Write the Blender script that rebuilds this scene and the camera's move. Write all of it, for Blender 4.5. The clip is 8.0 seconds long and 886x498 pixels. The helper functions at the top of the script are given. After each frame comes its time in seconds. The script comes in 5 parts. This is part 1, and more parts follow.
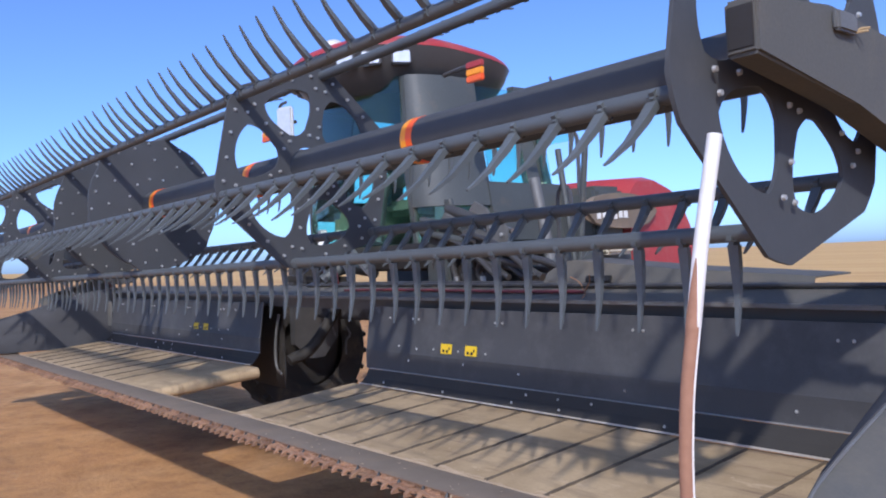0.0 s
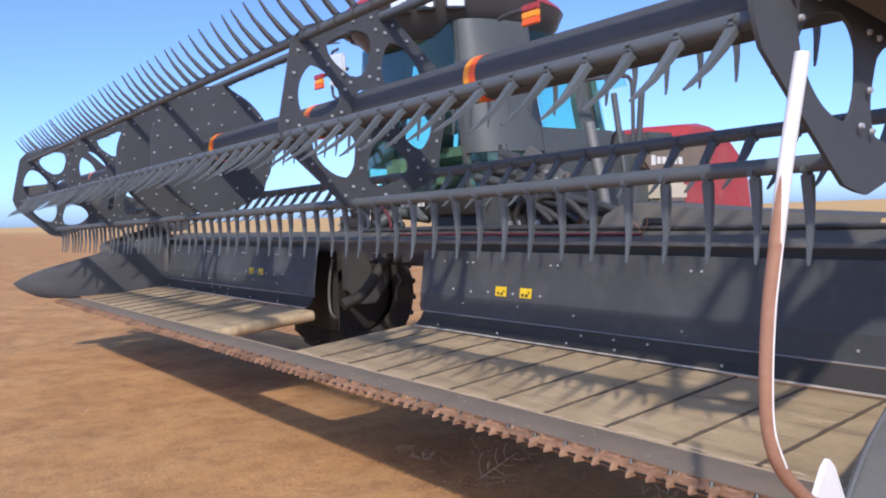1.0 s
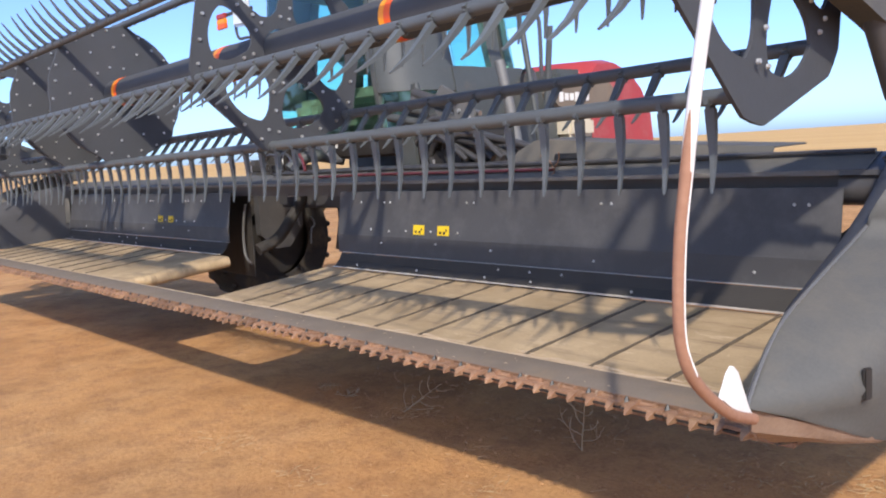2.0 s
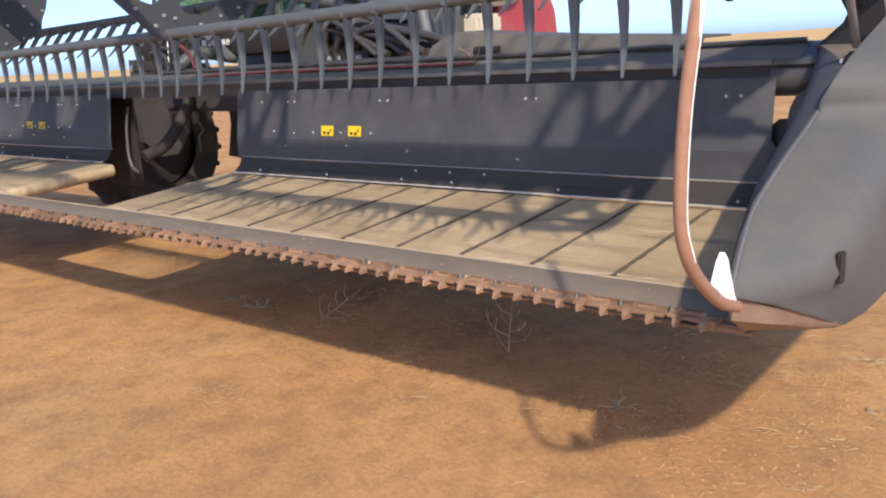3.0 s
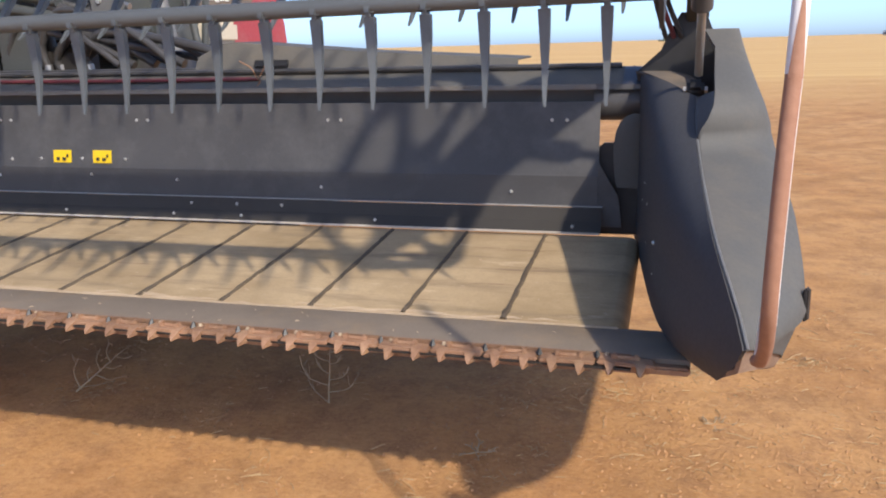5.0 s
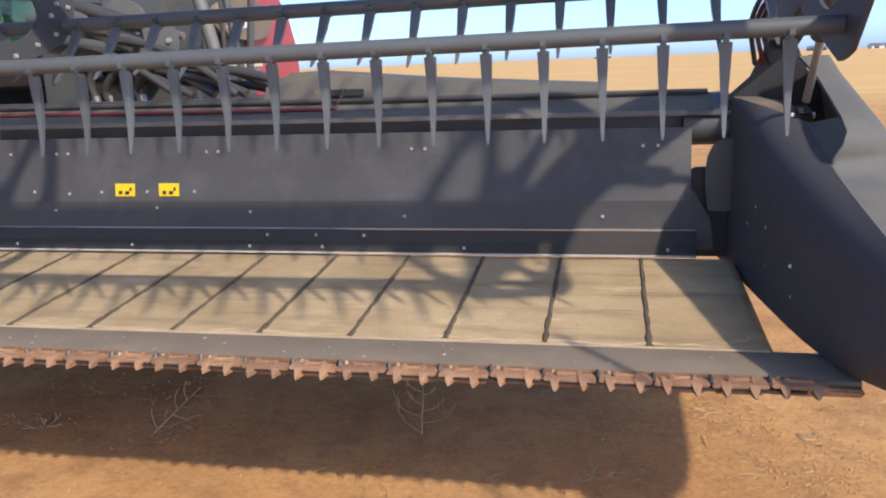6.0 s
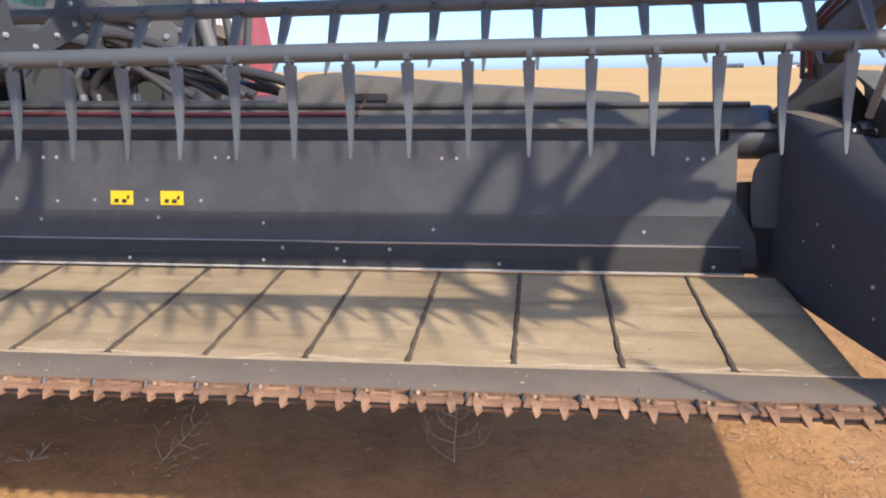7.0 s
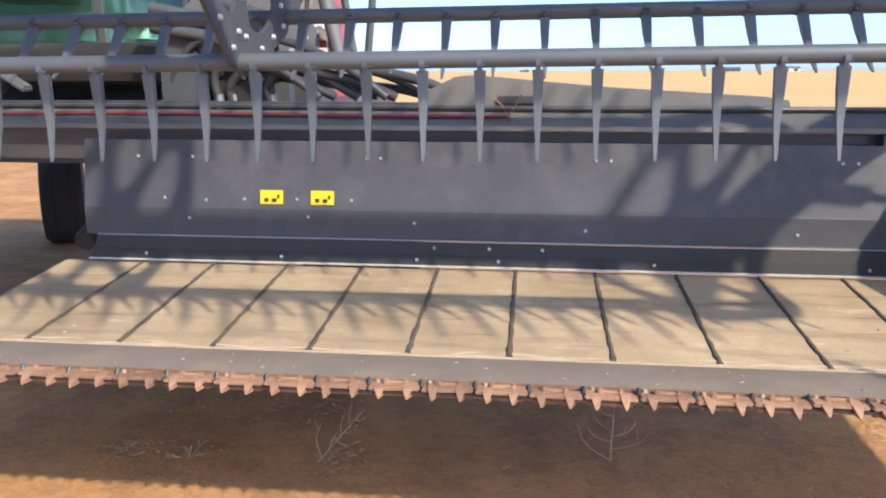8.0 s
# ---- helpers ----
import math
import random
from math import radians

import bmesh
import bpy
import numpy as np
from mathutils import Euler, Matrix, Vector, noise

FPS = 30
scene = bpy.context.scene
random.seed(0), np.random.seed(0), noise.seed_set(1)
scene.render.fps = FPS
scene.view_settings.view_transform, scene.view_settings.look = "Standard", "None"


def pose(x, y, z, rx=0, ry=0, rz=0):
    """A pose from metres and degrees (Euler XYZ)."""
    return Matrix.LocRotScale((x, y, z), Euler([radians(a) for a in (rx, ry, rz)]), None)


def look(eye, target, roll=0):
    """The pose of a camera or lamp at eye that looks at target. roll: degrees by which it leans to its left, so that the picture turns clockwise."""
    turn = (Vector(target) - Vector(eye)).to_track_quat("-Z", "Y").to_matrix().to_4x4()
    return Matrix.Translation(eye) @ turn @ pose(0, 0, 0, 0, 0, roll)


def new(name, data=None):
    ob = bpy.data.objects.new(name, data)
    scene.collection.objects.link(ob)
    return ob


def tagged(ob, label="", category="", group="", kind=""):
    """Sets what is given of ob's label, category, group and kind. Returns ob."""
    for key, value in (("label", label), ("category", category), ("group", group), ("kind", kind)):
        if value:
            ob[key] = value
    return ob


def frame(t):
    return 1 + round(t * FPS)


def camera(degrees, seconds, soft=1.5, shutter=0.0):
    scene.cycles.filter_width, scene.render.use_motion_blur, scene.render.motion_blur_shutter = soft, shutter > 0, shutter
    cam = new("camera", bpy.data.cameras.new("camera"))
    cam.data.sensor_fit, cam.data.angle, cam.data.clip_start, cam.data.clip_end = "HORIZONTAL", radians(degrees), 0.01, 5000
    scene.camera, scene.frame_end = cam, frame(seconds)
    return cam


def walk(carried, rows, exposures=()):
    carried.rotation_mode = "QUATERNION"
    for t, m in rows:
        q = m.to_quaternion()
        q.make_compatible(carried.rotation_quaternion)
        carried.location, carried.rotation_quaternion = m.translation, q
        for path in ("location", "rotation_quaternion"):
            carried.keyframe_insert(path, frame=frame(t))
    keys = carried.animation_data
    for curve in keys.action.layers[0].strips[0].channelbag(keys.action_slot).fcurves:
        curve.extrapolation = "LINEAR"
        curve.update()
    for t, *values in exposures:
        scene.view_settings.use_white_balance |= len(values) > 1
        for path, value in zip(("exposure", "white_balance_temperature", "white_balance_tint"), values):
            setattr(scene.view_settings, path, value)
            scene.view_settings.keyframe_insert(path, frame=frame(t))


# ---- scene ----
cam = camera(56.8, 8.0, 2.0)
PATH = [
    (0, (1.158, -1.935, 1.533), (-0.385, -0.663, 1.56), -2.2),
    (0.5, (1.18, -1.989, 1.508), (-0.401, -0.764, 1.523), -2.0),
    (1, (1.146, -2.034, 1.467), (-0.461, -0.846, 1.387), -1.9),
    (2.3, (1.177, -2.189, 1.465), (-0.226, -0.799, 1.152), -4.1),
    (2.5, (1.141, -2.231, 1.449), (-0.226, -0.82, 1.074), -4.5),
    (3, (0.91, -2.115, 1.397), (-0.329, -0.615, 0.934), -3.3),
    (3.5, (0.719, -2.025, 1.394), (-0.351, -0.403, 0.922), -1.4),
    (4, (0.528, -2.031, 1.405), (-0.423, -0.338, 0.928), -1.8),
    (4.5, (0.332, -2.085, 1.454), (-0.379, -0.284, 0.957), -3.1),
    (4.7, (0.269, -2.067, 1.438), (-0.361, -0.232, 0.95), -2.3),
    (5.8, (-0.305, -2.149, 1.506), (-0.707, -0.241, 1.061), -1.6),
    (6, (-0.446, -2.202, 1.506), (-0.846, -0.292, 1.072), -2.0),
    (6.5, (-0.706, -2.201, 1.507), (-1.022, -0.271, 1.085), -1.3),
    (6.8, (-0.822, -2.102, 1.501), (-1.069, -0.163, 1.08), -0.9),
    (7, (-0.904, -2.071, 1.502), (-1.13, -0.128, 1.083), -0.5),
    (7.5, (-1.188, -2.11, 1.509), (-1.409, -0.168, 1.087), -0.1),
    (8, (-1.546, -2.182, 1.513), (-1.76, -0.238, 1.096), -0.0),
]
walk(cam, [(t, look(e, g, r)) for t, e, g, r in PATH], [(0, 0.72, 5900, 14), (1.2, 0.90, 6400, 13), (2.5, 1.14, 6900, 11), (4.7, 1.12, 7000, 11), (6.5, 1.24, 6900, 11), (7.5, 1.44, 6700, 10), (8, 1.54, 6700, 10)])

# ---------------------------------------------------------------- light
SUN_TO = Vector((0.88, -0.88, 1.0)).normalized()      # towards the sun
world = bpy.data.worlds.new("sky")
scene.world = world
world.use_nodes = True
wn, wl = world.node_tree.nodes, world.node_tree.links
sky = wn.new("ShaderNodeTexSky")
sky.sky_type, sky.sun_disc = "NISHITA", False
sky.sun_elevation = math.asin(SUN_TO.z)
sky.sun_rotation = math.atan2(SUN_TO.x, SUN_TO.y)
sky.air_density, sky.dust_density, sky.ozone_density = 0.5, 1.3, 6.0
tint = wn.new("ShaderNodeMix")
tint.data_type, tint.blend_type = "RGBA", "MULTIPLY"
tint.inputs["Factor"].default_value = 1.0
tint.inputs["B"].default_value = (1.04, 1.08, 1.14, 1.0)
wl.new(sky.outputs[0], tint.inputs["A"])
wl.new(tint.outputs["Result"], wn["Background"].inputs[0])
wn["Background"].inputs[1].default_value = 0.147
sun = new("sun", bpy.data.lights.new("sun", "SUN"))
sun.data.energy, sun.data.angle, sun.data.color = 2.1, radians(1.6), (1.0, 0.93, 0.83)
sun.matrix_world = look(SUN_TO * 60, (0, 0, 0))


# ---------------------------------------------------------------- materials
def mat(name, base, second=None, scale=6.0, rough=0.6, metal=0.0, bump=0.1, fine=60.0, mix=0.5, dust=None, dust_amount=0.0,
        dust_scale=2.5, vary=0.0, spec=0.5, up=0.0):
    """Two colours mixed by broad and fine noise, with dust, relief and a shift from piece to piece."""
    m = bpy.data.materials.new(name)
    m.use_nodes = True
    n, l = m.node_tree.nodes, m.node_tree.links
    b = n["Principled BSDF"]
    b.inputs["Roughness"].default_value, b.inputs["Metallic"].default_value = rough, metal
    b.inputs["Specular IOR Level"].default_value = spec
    co = n.new("ShaderNodeNewGeometry").outputs["Position"]

    def noise_node(s, detail=6.0, rough_=0.6):
        t = n.new("ShaderNodeTexNoise")
        t.inputs["Scale"].default_value, t.inputs["Detail"].default_value, t.inputs["Roughness"].default_value = s, detail, rough_
        l.new(co, t.inputs["Vector"])
        return t.outputs["Fac"]

    def ramp(fac, lo, hi):
        r = n.new("ShaderNodeMapRange")
        r.inputs["From Min"].default_value, r.inputs["From Max"].default_value = lo, hi
        l.new(fac, r.inputs["Value"])
        return r.outputs["Result"]

    def blend(fac, a, c, kind="MIX"):
        x = n.new("ShaderNodeMix")
        x.data_type, x.blend_type = "RGBA", kind
        for sock, v in ((x.inputs["Factor"], fac), (x.inputs["A"], a), (x.inputs["B"], c)):
            if isinstance(v, (float, int)):
                sock.default_value = v
            elif isinstance(v, tuple):
                sock.default_value = (*v, 1)
            else:
                l.new(v, sock)
        return x.outputs["Result"]

    second = second or tuple(c * 0.7 for c in base)
    broad, grain = noise_node(scale), noise_node(fine, 4)
    col = blend(ramp(broad, 0.5 - mix * 0.5, 0.5 + mix * 0.5), base, second)
    col = blend(ramp(grain, 0.35, 0.75), col, blend(0.5, col, second))
    if dust:
        d = noise_node(dust_scale, 8, 0.7)
        fac = ramp(d, 0.62 - 0.5 * dust_amount, 0.85)
        s = n.new("ShaderNodeMath")
        s.operation = "MULTIPLY"
        s.inputs[1].default_value = min(1.0, 0.35 + dust_amount)
        l.new(fac, s.inputs[0])
        col = blend(s.outputs[0], col, dust)
    if vary:
        info = n.new("ShaderNodeObjectInfo")
        h = n.new("ShaderNodeHueSaturation")
        l.new(ramp(info.outputs["Random"], -0.5 / vary, 0), h.inputs["Value"])
        r = n.new("ShaderNodeMapRange")
        r.inputs["To Min"].default_value, r.inputs["To Max"].default_value = 1 - vary, 1 + vary
        l.new(info.outputs["Random"], r.inputs["Value"])
        l.new(r.outputs["Result"], h.inputs["Value"])
        l.new(col, h.inputs["Color"])
        col = h.outputs["Color"]
    l.new(col, b.inputs["Base Color"])
    rr = n.new("ShaderNodeMapRange")
    rr.inputs["To Min"].default_value, rr.inputs["To Max"].default_value = max(0.03, rough - 0.12), min(1, rough + 0.12)
    l.new(grain, rr.inputs["Value"])
    l.new(rr.outputs["Result"], b.inputs["Roughness"])
    if bump:
        bp = n.new("ShaderNodeBump")
        bp.inputs["Strength"].default_value, bp.inputs["Distance"].default_value = bump, 0.01
        l.new(grain, bp.inputs["Height"])
        l.new(bp.outputs["Normal"], b.inputs["Normal"])
    return m


DUST = (0.30, 0.20, 0.11)
M_BLACK = mat("black_paint", (0.052, 0.051, 0.053), (0.072, 0.070, 0.070), 3, 0.42, 0, 0.05, 90, 0.6, (0.13, 0.12, 0.11), 0.12)
M_SHEET = mat("charcoal_sheet", (0.044, 0.044, 0.046), (0.074, 0.073, 0.074), 1.6, 0.55, 0, 0.04, 120, 0.7, (0.135, 0.132, 0.130), 0.30, 3.6, spec=0.35)
M_SHIELD = mat("grey_plastic_shield", (0.116, 0.113, 0.104), (0.086, 0.085, 0.079), 2.0, 0.70, 0, 0.06, 110, 0.9, (0.20, 0.165, 0.12), 0.30, 2.2, spec=0.2)
M_TUBE = mat("reel_tube_paint", (0.050, 0.053, 0.058), (0.070, 0.073, 0.078), 4, 0.66, 0.0, 0.06, 70, 0.6, (0.11, 0.105, 0.10), 0.08, spec=0.3)
M_REEL = mat("reel_grey", (0.070, 0.080, 0.086), (0.098, 0.108, 0.113), 4, 0.5, 0.0, 0.06, 70, 0.6, (0.15, 0.15, 0.145), 0.05)
M_TINE = mat("tine_plastic", (0.112, 0.126, 0.130), (0.082, 0.092, 0.096), 8, 0.5, 0, 0.05, 90, 0.6, (0.16, 0.16, 0.155), 0.05, vary=0.15)
M_SLAT = mat("belt_slat", (0.040, 0.032, 0.024), (0.12, 0.088, 0.056), 14, 0.85, 0, 0.1, 90, 0.6, vary=0.1)
M_PLATE = mat("worn_steel", (0.222, 0.180, 0.140), (0.155, 0.126, 0.099), 4, 0.75, 0.0, 0.06, 140, 0.6, DUST, 0.24, 5.0, spec=0.12)
M_RUST = mat("rusty_steel", (0.37, 0.215, 0.125), (0.19, 0.095, 0.052), 14, 0.8, 0.1, 0.3, 120, 0.6, (0.40, 0.27, 0.15), 0.25, 9, vary=0.25)
M_DUSTY = mat("dusty_ledge", (0.15, 0.13, 0.11), (0.10, 0.09, 0.08), 6, 0.85, 0, 0.06, 80, 0.7, (0.30, 0.22, 0.15), 0.45, 9, spec=0.15)
M_KICK = mat("kick_black", (0.040, 0.037, 0.035), (0.056, 0.052, 0.047), 3, 0.7, 0, 0.05, 90, 0.6, (0.12, 0.09, 0.068), 0.16, spec=0.10)
M_EDGE = mat("pale_edge", (0.58, 0.52, 0.45), (0.42, 0.38, 0.32), 12, 0.6, 0.1, 0.05)
M_LIP = mat("caked_dust", (0.50, 0.385, 0.26), (0.36, 0.265, 0.17), 12, 0.9, 0, 0.2, 90, 0.5)
M_SEAM = mat("seam_metal", (0.40, 0.40, 0.39), (0.30, 0.30, 0.29), 12, 0.5, 0.3, 0.03)
M_WALL = mat("dusty_black_wall", (0.086, 0.085, 0.087), (0.064, 0.063, 0.065), 3, 0.6, 0, 0.05, 90, 0.6, (0.10, 0.097, 0.096), 0.2, 3.0, spec=0.08)
M_DARK = mat("dark_iron", (0.028, 0.025, 0.023), (0.04, 0.035, 0.030), 9, 0.6, 0.3, 0.1)
M_BRIGHT = mat("zinc_bolt", (0.64, 0.64, 0.62), (0.48, 0.48, 0.46), 30, 0.42, 0.6, 0.05)
M_YELLOW = mat("yellow_label", (0.80, 0.55, 0.015), (0.74, 0.49, 0.01), 20, 0.45, 0, 0.02)
M_INK = mat("black_print", (0.02, 0.02, 0.02), None, 20, 0.5, 0, 0)
M_ORANGE = mat("orange_tape", (0.85, 0.085, 0.015), (0.80, 0.14, 0.02), 14, 0.35, 0, 0.02, 40)
M_AMBER = mat("amber_tape", (0.90, 0.36, 0.02), (0.85, 0.28, 0.015), 14, 0.35, 0, 0.02, 40)
# Paler base and pinkish dust layer put the hood's sun sheen into the colour.
M_RED = mat("red_paint", (0.42, 0.050, 0.050), (0.33, 0.036, 0.038), 2.5, 0.42, 0, 0.02, 60, 0.6, (0.46, 0.25, 0.21), 0.22)
M_REDLINE = mat("red_hose", (0.18, 0.035, 0.04), (0.12, 0.030, 0.032), 10, 0.45, 0, 0.05)
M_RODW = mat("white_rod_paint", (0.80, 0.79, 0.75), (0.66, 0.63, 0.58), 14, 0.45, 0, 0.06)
M_SHOE = mat("rubbed_shoe", (0.34, 0.235, 0.16), (0.20, 0.125, 0.085), 9, 0.8, 0.1, 0.2, 90, 0.6, (0.38, 0.24, 0.14), 0.25, 7)
M_RODR = mat("rust_rod", (0.38, 0.20, 0.125), (0.28, 0.14, 0.085), 18, 0.8, 0.1, 0.2)
M_GREYCAB = mat("cab_grey", (0.080, 0.088, 0.084), (0.058, 0.063, 0.061), 3, 0.5, 0, 0.05, 70, 0.6, DUST, 0.12)
M_GREYPLATE = mat("grey_linkage", (0.17, 0.17, 0.165), (0.12, 0.12, 0.115), 6, 0.55, 0.1, 0.06, 80, 0.6, DUST, 0.15)
M_RUBBER = mat("tyre_rubber", (0.022, 0.021, 0.020), (0.04, 0.034, 0.028), 8, 0.85, 0, 0.2, 60, 0.6, DUST, 0.15)
M_HOSE = mat("black_hose", (0.042, 0.042, 0.044), (0.066, 0.064, 0.062), 12, 0.34, 0, 0.1)
M_STEEL = mat("bare_steel", (0.42, 0.42, 0.41), (0.30, 0.29, 0.28), 12, 0.35, 0.8, 0.05)
M_WHITE = mat("white_plastic", (0.72, 0.71, 0.67), (0.62, 0.60, 0.55), 6, 0.45, 0, 0.03)
M_CREAM = mat("cream_tank", (0.62, 0.55, 0.40), (0.52, 0.45, 0.33), 5, 0.5, 0, 0.05)
M_LAMP = mat("lamp_lens", (0.75, 0.76, 0.76), (0.6, 0.62, 0.62), 20, 0.15, 0.3, 0.02)
M_SEAT = mat("green_interior", (0.24, 0.25, 0.19), (0.16, 0.17, 0.13), 4, 0.7, 0, 0.05)
# Pale green also carries the field and sky reflected in the windscreen.
M_LINER = mat("lining_and_reflection", (0.50, 0.60, 0.47), (0.40, 0.48, 0.38), 3, 0.7, 0, 0.04)
M_STRAW = mat("straw", (0.56, 0.41, 0.21), (0.25, 0.16, 0.08), 15, 0.8, 0, 0.05)
M_WEED = mat("dry_weed", (0.42, 0.315, 0.19), (0.29, 0.21, 0.125), 20, 0.85, 0, 0.05)
M_STONE = mat("clod", (0.47, 0.255, 0.110), (0.36, 0.185, 0.080), 20, 0.95, 0, 0.3)
M_FAR = mat("far_green", (0.07, 0.075, 0.04), (0.05, 0.055, 0.03), 1, 0.9, 0, 0)


def glass(name, tint):
    m = bpy.data.materials.new(name)
    m.use_nodes = True
    b = m.node_tree.nodes["Principled BSDF"]
    b.inputs["Base Color"].default_value = (*tint, 1)
    b.inputs["Transmission Weight"].default_value = 1.0
    b.inputs["Roughness"].default_value, b.inputs["IOR"].default_value = 0.03, 1.45
    return m


M_GLASS = glass("tinted_glass", (0.52, 0.86, 0.77))


def ground_material():
    m = bpy.data.materials.new("red_dirt_and_stubble")
    m.use_nodes = True
    n, l = m.node_tree.nodes, m.node_tree.links
    b = n["Principled BSDF"]
    b.inputs["Roughness"].default_value, b.inputs["Specular IOR Level"].default_value = 0.95, 0.15
    pos = n.new("ShaderNodeNewGeometry").outputs["Position"]

    def nz(s, d=8, r=0.6, vec=None):
        t = n.new("ShaderNodeTexNoise")
        t.inputs["Scale"].default_value, t.inputs["Detail"].default_value, t.inputs["Roughness"].default_value = s, d, r
        l.new(vec or pos, t.inputs["Vector"])
        return t.outputs["Fac"]

    def cr(fac, *stops):
        r = n.new("ShaderNodeValToRGB")
        while len(r.color_ramp.elements) < len(stops):
            r.color_ramp.elements.new(0.5)
        for e, (p, c) in zip(r.color_ramp.elements, stops):
            e.position, e.color = p, (*c, 1)
        l.new(fac, r.inputs[0])
        return r.outputs[0]

    def mx(f, a, c):
        x = n.new("ShaderNodeMix")
        x.data_type = "RGBA"
        l.new(f, x.inputs["Factor"])
        l.new(a, x.inputs["A"])
        l.new(c, x.inputs["B"])
        return x.outputs["Result"]

    def rng(v, a, c, lo=0.0, hi=1.0):
        r = n.new("ShaderNodeMapRange")
        for k, w in (("From Min", a), ("From Max", c), ("To Min", lo), ("To Max", hi)):
            r.inputs[k].default_value = w
        l.new(v, r.inputs["Value"])
        return r.outputs["Result"]

    dirt = cr(nz(0.9), (0.28, (0.42, 0.195, 0.073)), (0.5, (0.535, 0.287, 0.113)), (0.72, (0.635, 0.388, 0.182)))
    crumbs = cr(nz(38, 6, 0.7), (0.35, (0.28, 0.134, 0.055)), (0.5, (0.48, 0.254, 0.104)), (0.7, (0.57, 0.342, 0.160)))
    near = mx(rng(nz(2.3), 0.3, 0.8, 0.25, 0.65), dirt, crumbs)
    loose = cr(nz(95, 4, 0.7), (0.35, (0.20, 0.095, 0.045)), (0.6, (0.40, 0.21, 0.10)))
    near = mx(rng(nz(5.5, 8, 0.72), 0.46, 0.64, 0.0, 0.65), near, loose)
    stain = cr(nz(1.7, 5, 0.6), (0.42, (1.0, 1.0, 1.0)), (0.62, (0.66, 0.62, 0.60)))
    wet = n.new("ShaderNodeMix")
    wet.data_type, wet.blend_type = "RGBA", "MULTIPLY"
    wet.inputs["Factor"].default_value = 0.55
    l.new(near, wet.inputs["A"])
    l.new(stain, wet.inputs["B"])
    near = wet.outputs["Result"]
    # the stubble beyond, in rows
    sq = n.new("ShaderNodeMapping")
    sq.inputs["Scale"].default_value = (0.03, 0.5, 1)
    l.new(pos, sq.inputs["Vector"])
    stub = cr(nz(1.0, 8, 0.65, sq.outputs[0]), (0.3, (0.50, 0.30, 0.12)), (0.55, (0.58, 0.37, 0.155)), (0.75, (0.64, 0.44, 0.21)))
    sep = n.new("ShaderNodeSeparateXYZ")
    l.new(pos, sep.inputs[0])
    edge = n.new("ShaderNodeMath")
    edge.operation = "ADD"
    l.new(rng(nz(0.25), 0.2, 0.8, -6, 6), edge.inputs[0])
    l.new(sep.outputs["Y"], edge.inputs[1])
    col = mx(rng(edge.outputs[0], 16, 34), near, stub)
    l.new(col, b.inputs["Base Color"])
    bp = n.new("ShaderNodeBump")
    bp.inputs["Strength"].default_value, bp.inputs["Distance"].default_value = 0.6, 0.02
    l.new(nz(30, 8, 0.7), bp.inputs["Height"])
    l.new(bp.outputs["Normal"], b.inputs["Normal"])
    return m


M_GROUND = ground_material()


def belt_material():
    """Rubber under dust: pale drifts, darker scuffs that run along the belt, and fine grit."""
    m = bpy.data.materials.new("dusty_belt")
    m.use_nodes = True
    n, l = m.node_tree.nodes, m.node_tree.links
    b = n["Principled BSDF"]
    b.inputs["Specular IOR Level"].default_value, b.inputs["Roughness"].default_value = 0.2, 0.9
    pos = n.new("ShaderNodeNewGeometry").outputs["Position"]

    def layer(scale, stretch, lo, hi, detail=7.0):
        mp = n.new("ShaderNodeMapping")
        mp.inputs["Scale"].default_value = stretch
        l.new(pos, mp.inputs["Vector"])
        t = n.new("ShaderNodeTexNoise")
        t.inputs["Scale"].default_value, t.inputs["Detail"].default_value, t.inputs["Roughness"].default_value = scale, detail, 0.65
        l.new(mp.outputs[0], t.inputs["Vector"])
        r = n.new("ShaderNodeMapRange")
        r.inputs["From Min"].default_value, r.inputs["From Max"].default_value = lo, hi
        l.new(t.outputs["Fac"], r.inputs["Value"])
        return r.outputs["Result"], t.outputs["Fac"]

    def over(fac, a, c):
        x = n.new("ShaderNodeMix")
        x.data_type = "RGBA"
        l.new(fac, x.inputs["Factor"])
        for sock, v in ((x.inputs["A"], a), (x.inputs["B"], c)):
            if isinstance(v, tuple):
                sock.default_value = (*v, 1)
            else:
                l.new(v, sock)
        return x.outputs["Result"]

    col = over(layer(2.0, (1, 1, 1), 0.38, 0.66)[0], (0.335, 0.240, 0.135), (0.50, 0.370, 0.220))
    col = over(layer(3.0, (0.5, 3.5, 1), 0.50, 0.74)[0], col, (0.225, 0.165, 0.105))
    col = over(layer(7.0, (0.6, 2.0, 1), 0.62, 0.78)[0], col, (0.60, 0.455, 0.30))
    col = over(layer(5.0, (0.35, 4.0, 1), 0.61, 0.72)[0], col, (0.20, 0.125, 0.085))
    grit, raw = layer(120.0, (1, 1, 1), 0.45, 0.75, 4.0)
    sc = n.new("ShaderNodeMath")
    sc.operation = "MULTIPLY"
    sc.inputs[1].default_value = 0.35
    l.new(grit, sc.inputs[0])
    col = over(sc.outputs[0], col, (0.22, 0.17, 0.10))
    l.new(col, b.inputs["Base Color"])
    bp = n.new("ShaderNodeBump")
    bp.inputs["Strength"].default_value, bp.inputs["Distance"].default_value = 0.25, 0.004
    l.new(raw, bp.inputs["Height"])
    l.new(bp.outputs["Normal"], b.inputs["Normal"])
    return m


M_BELT = belt_material()


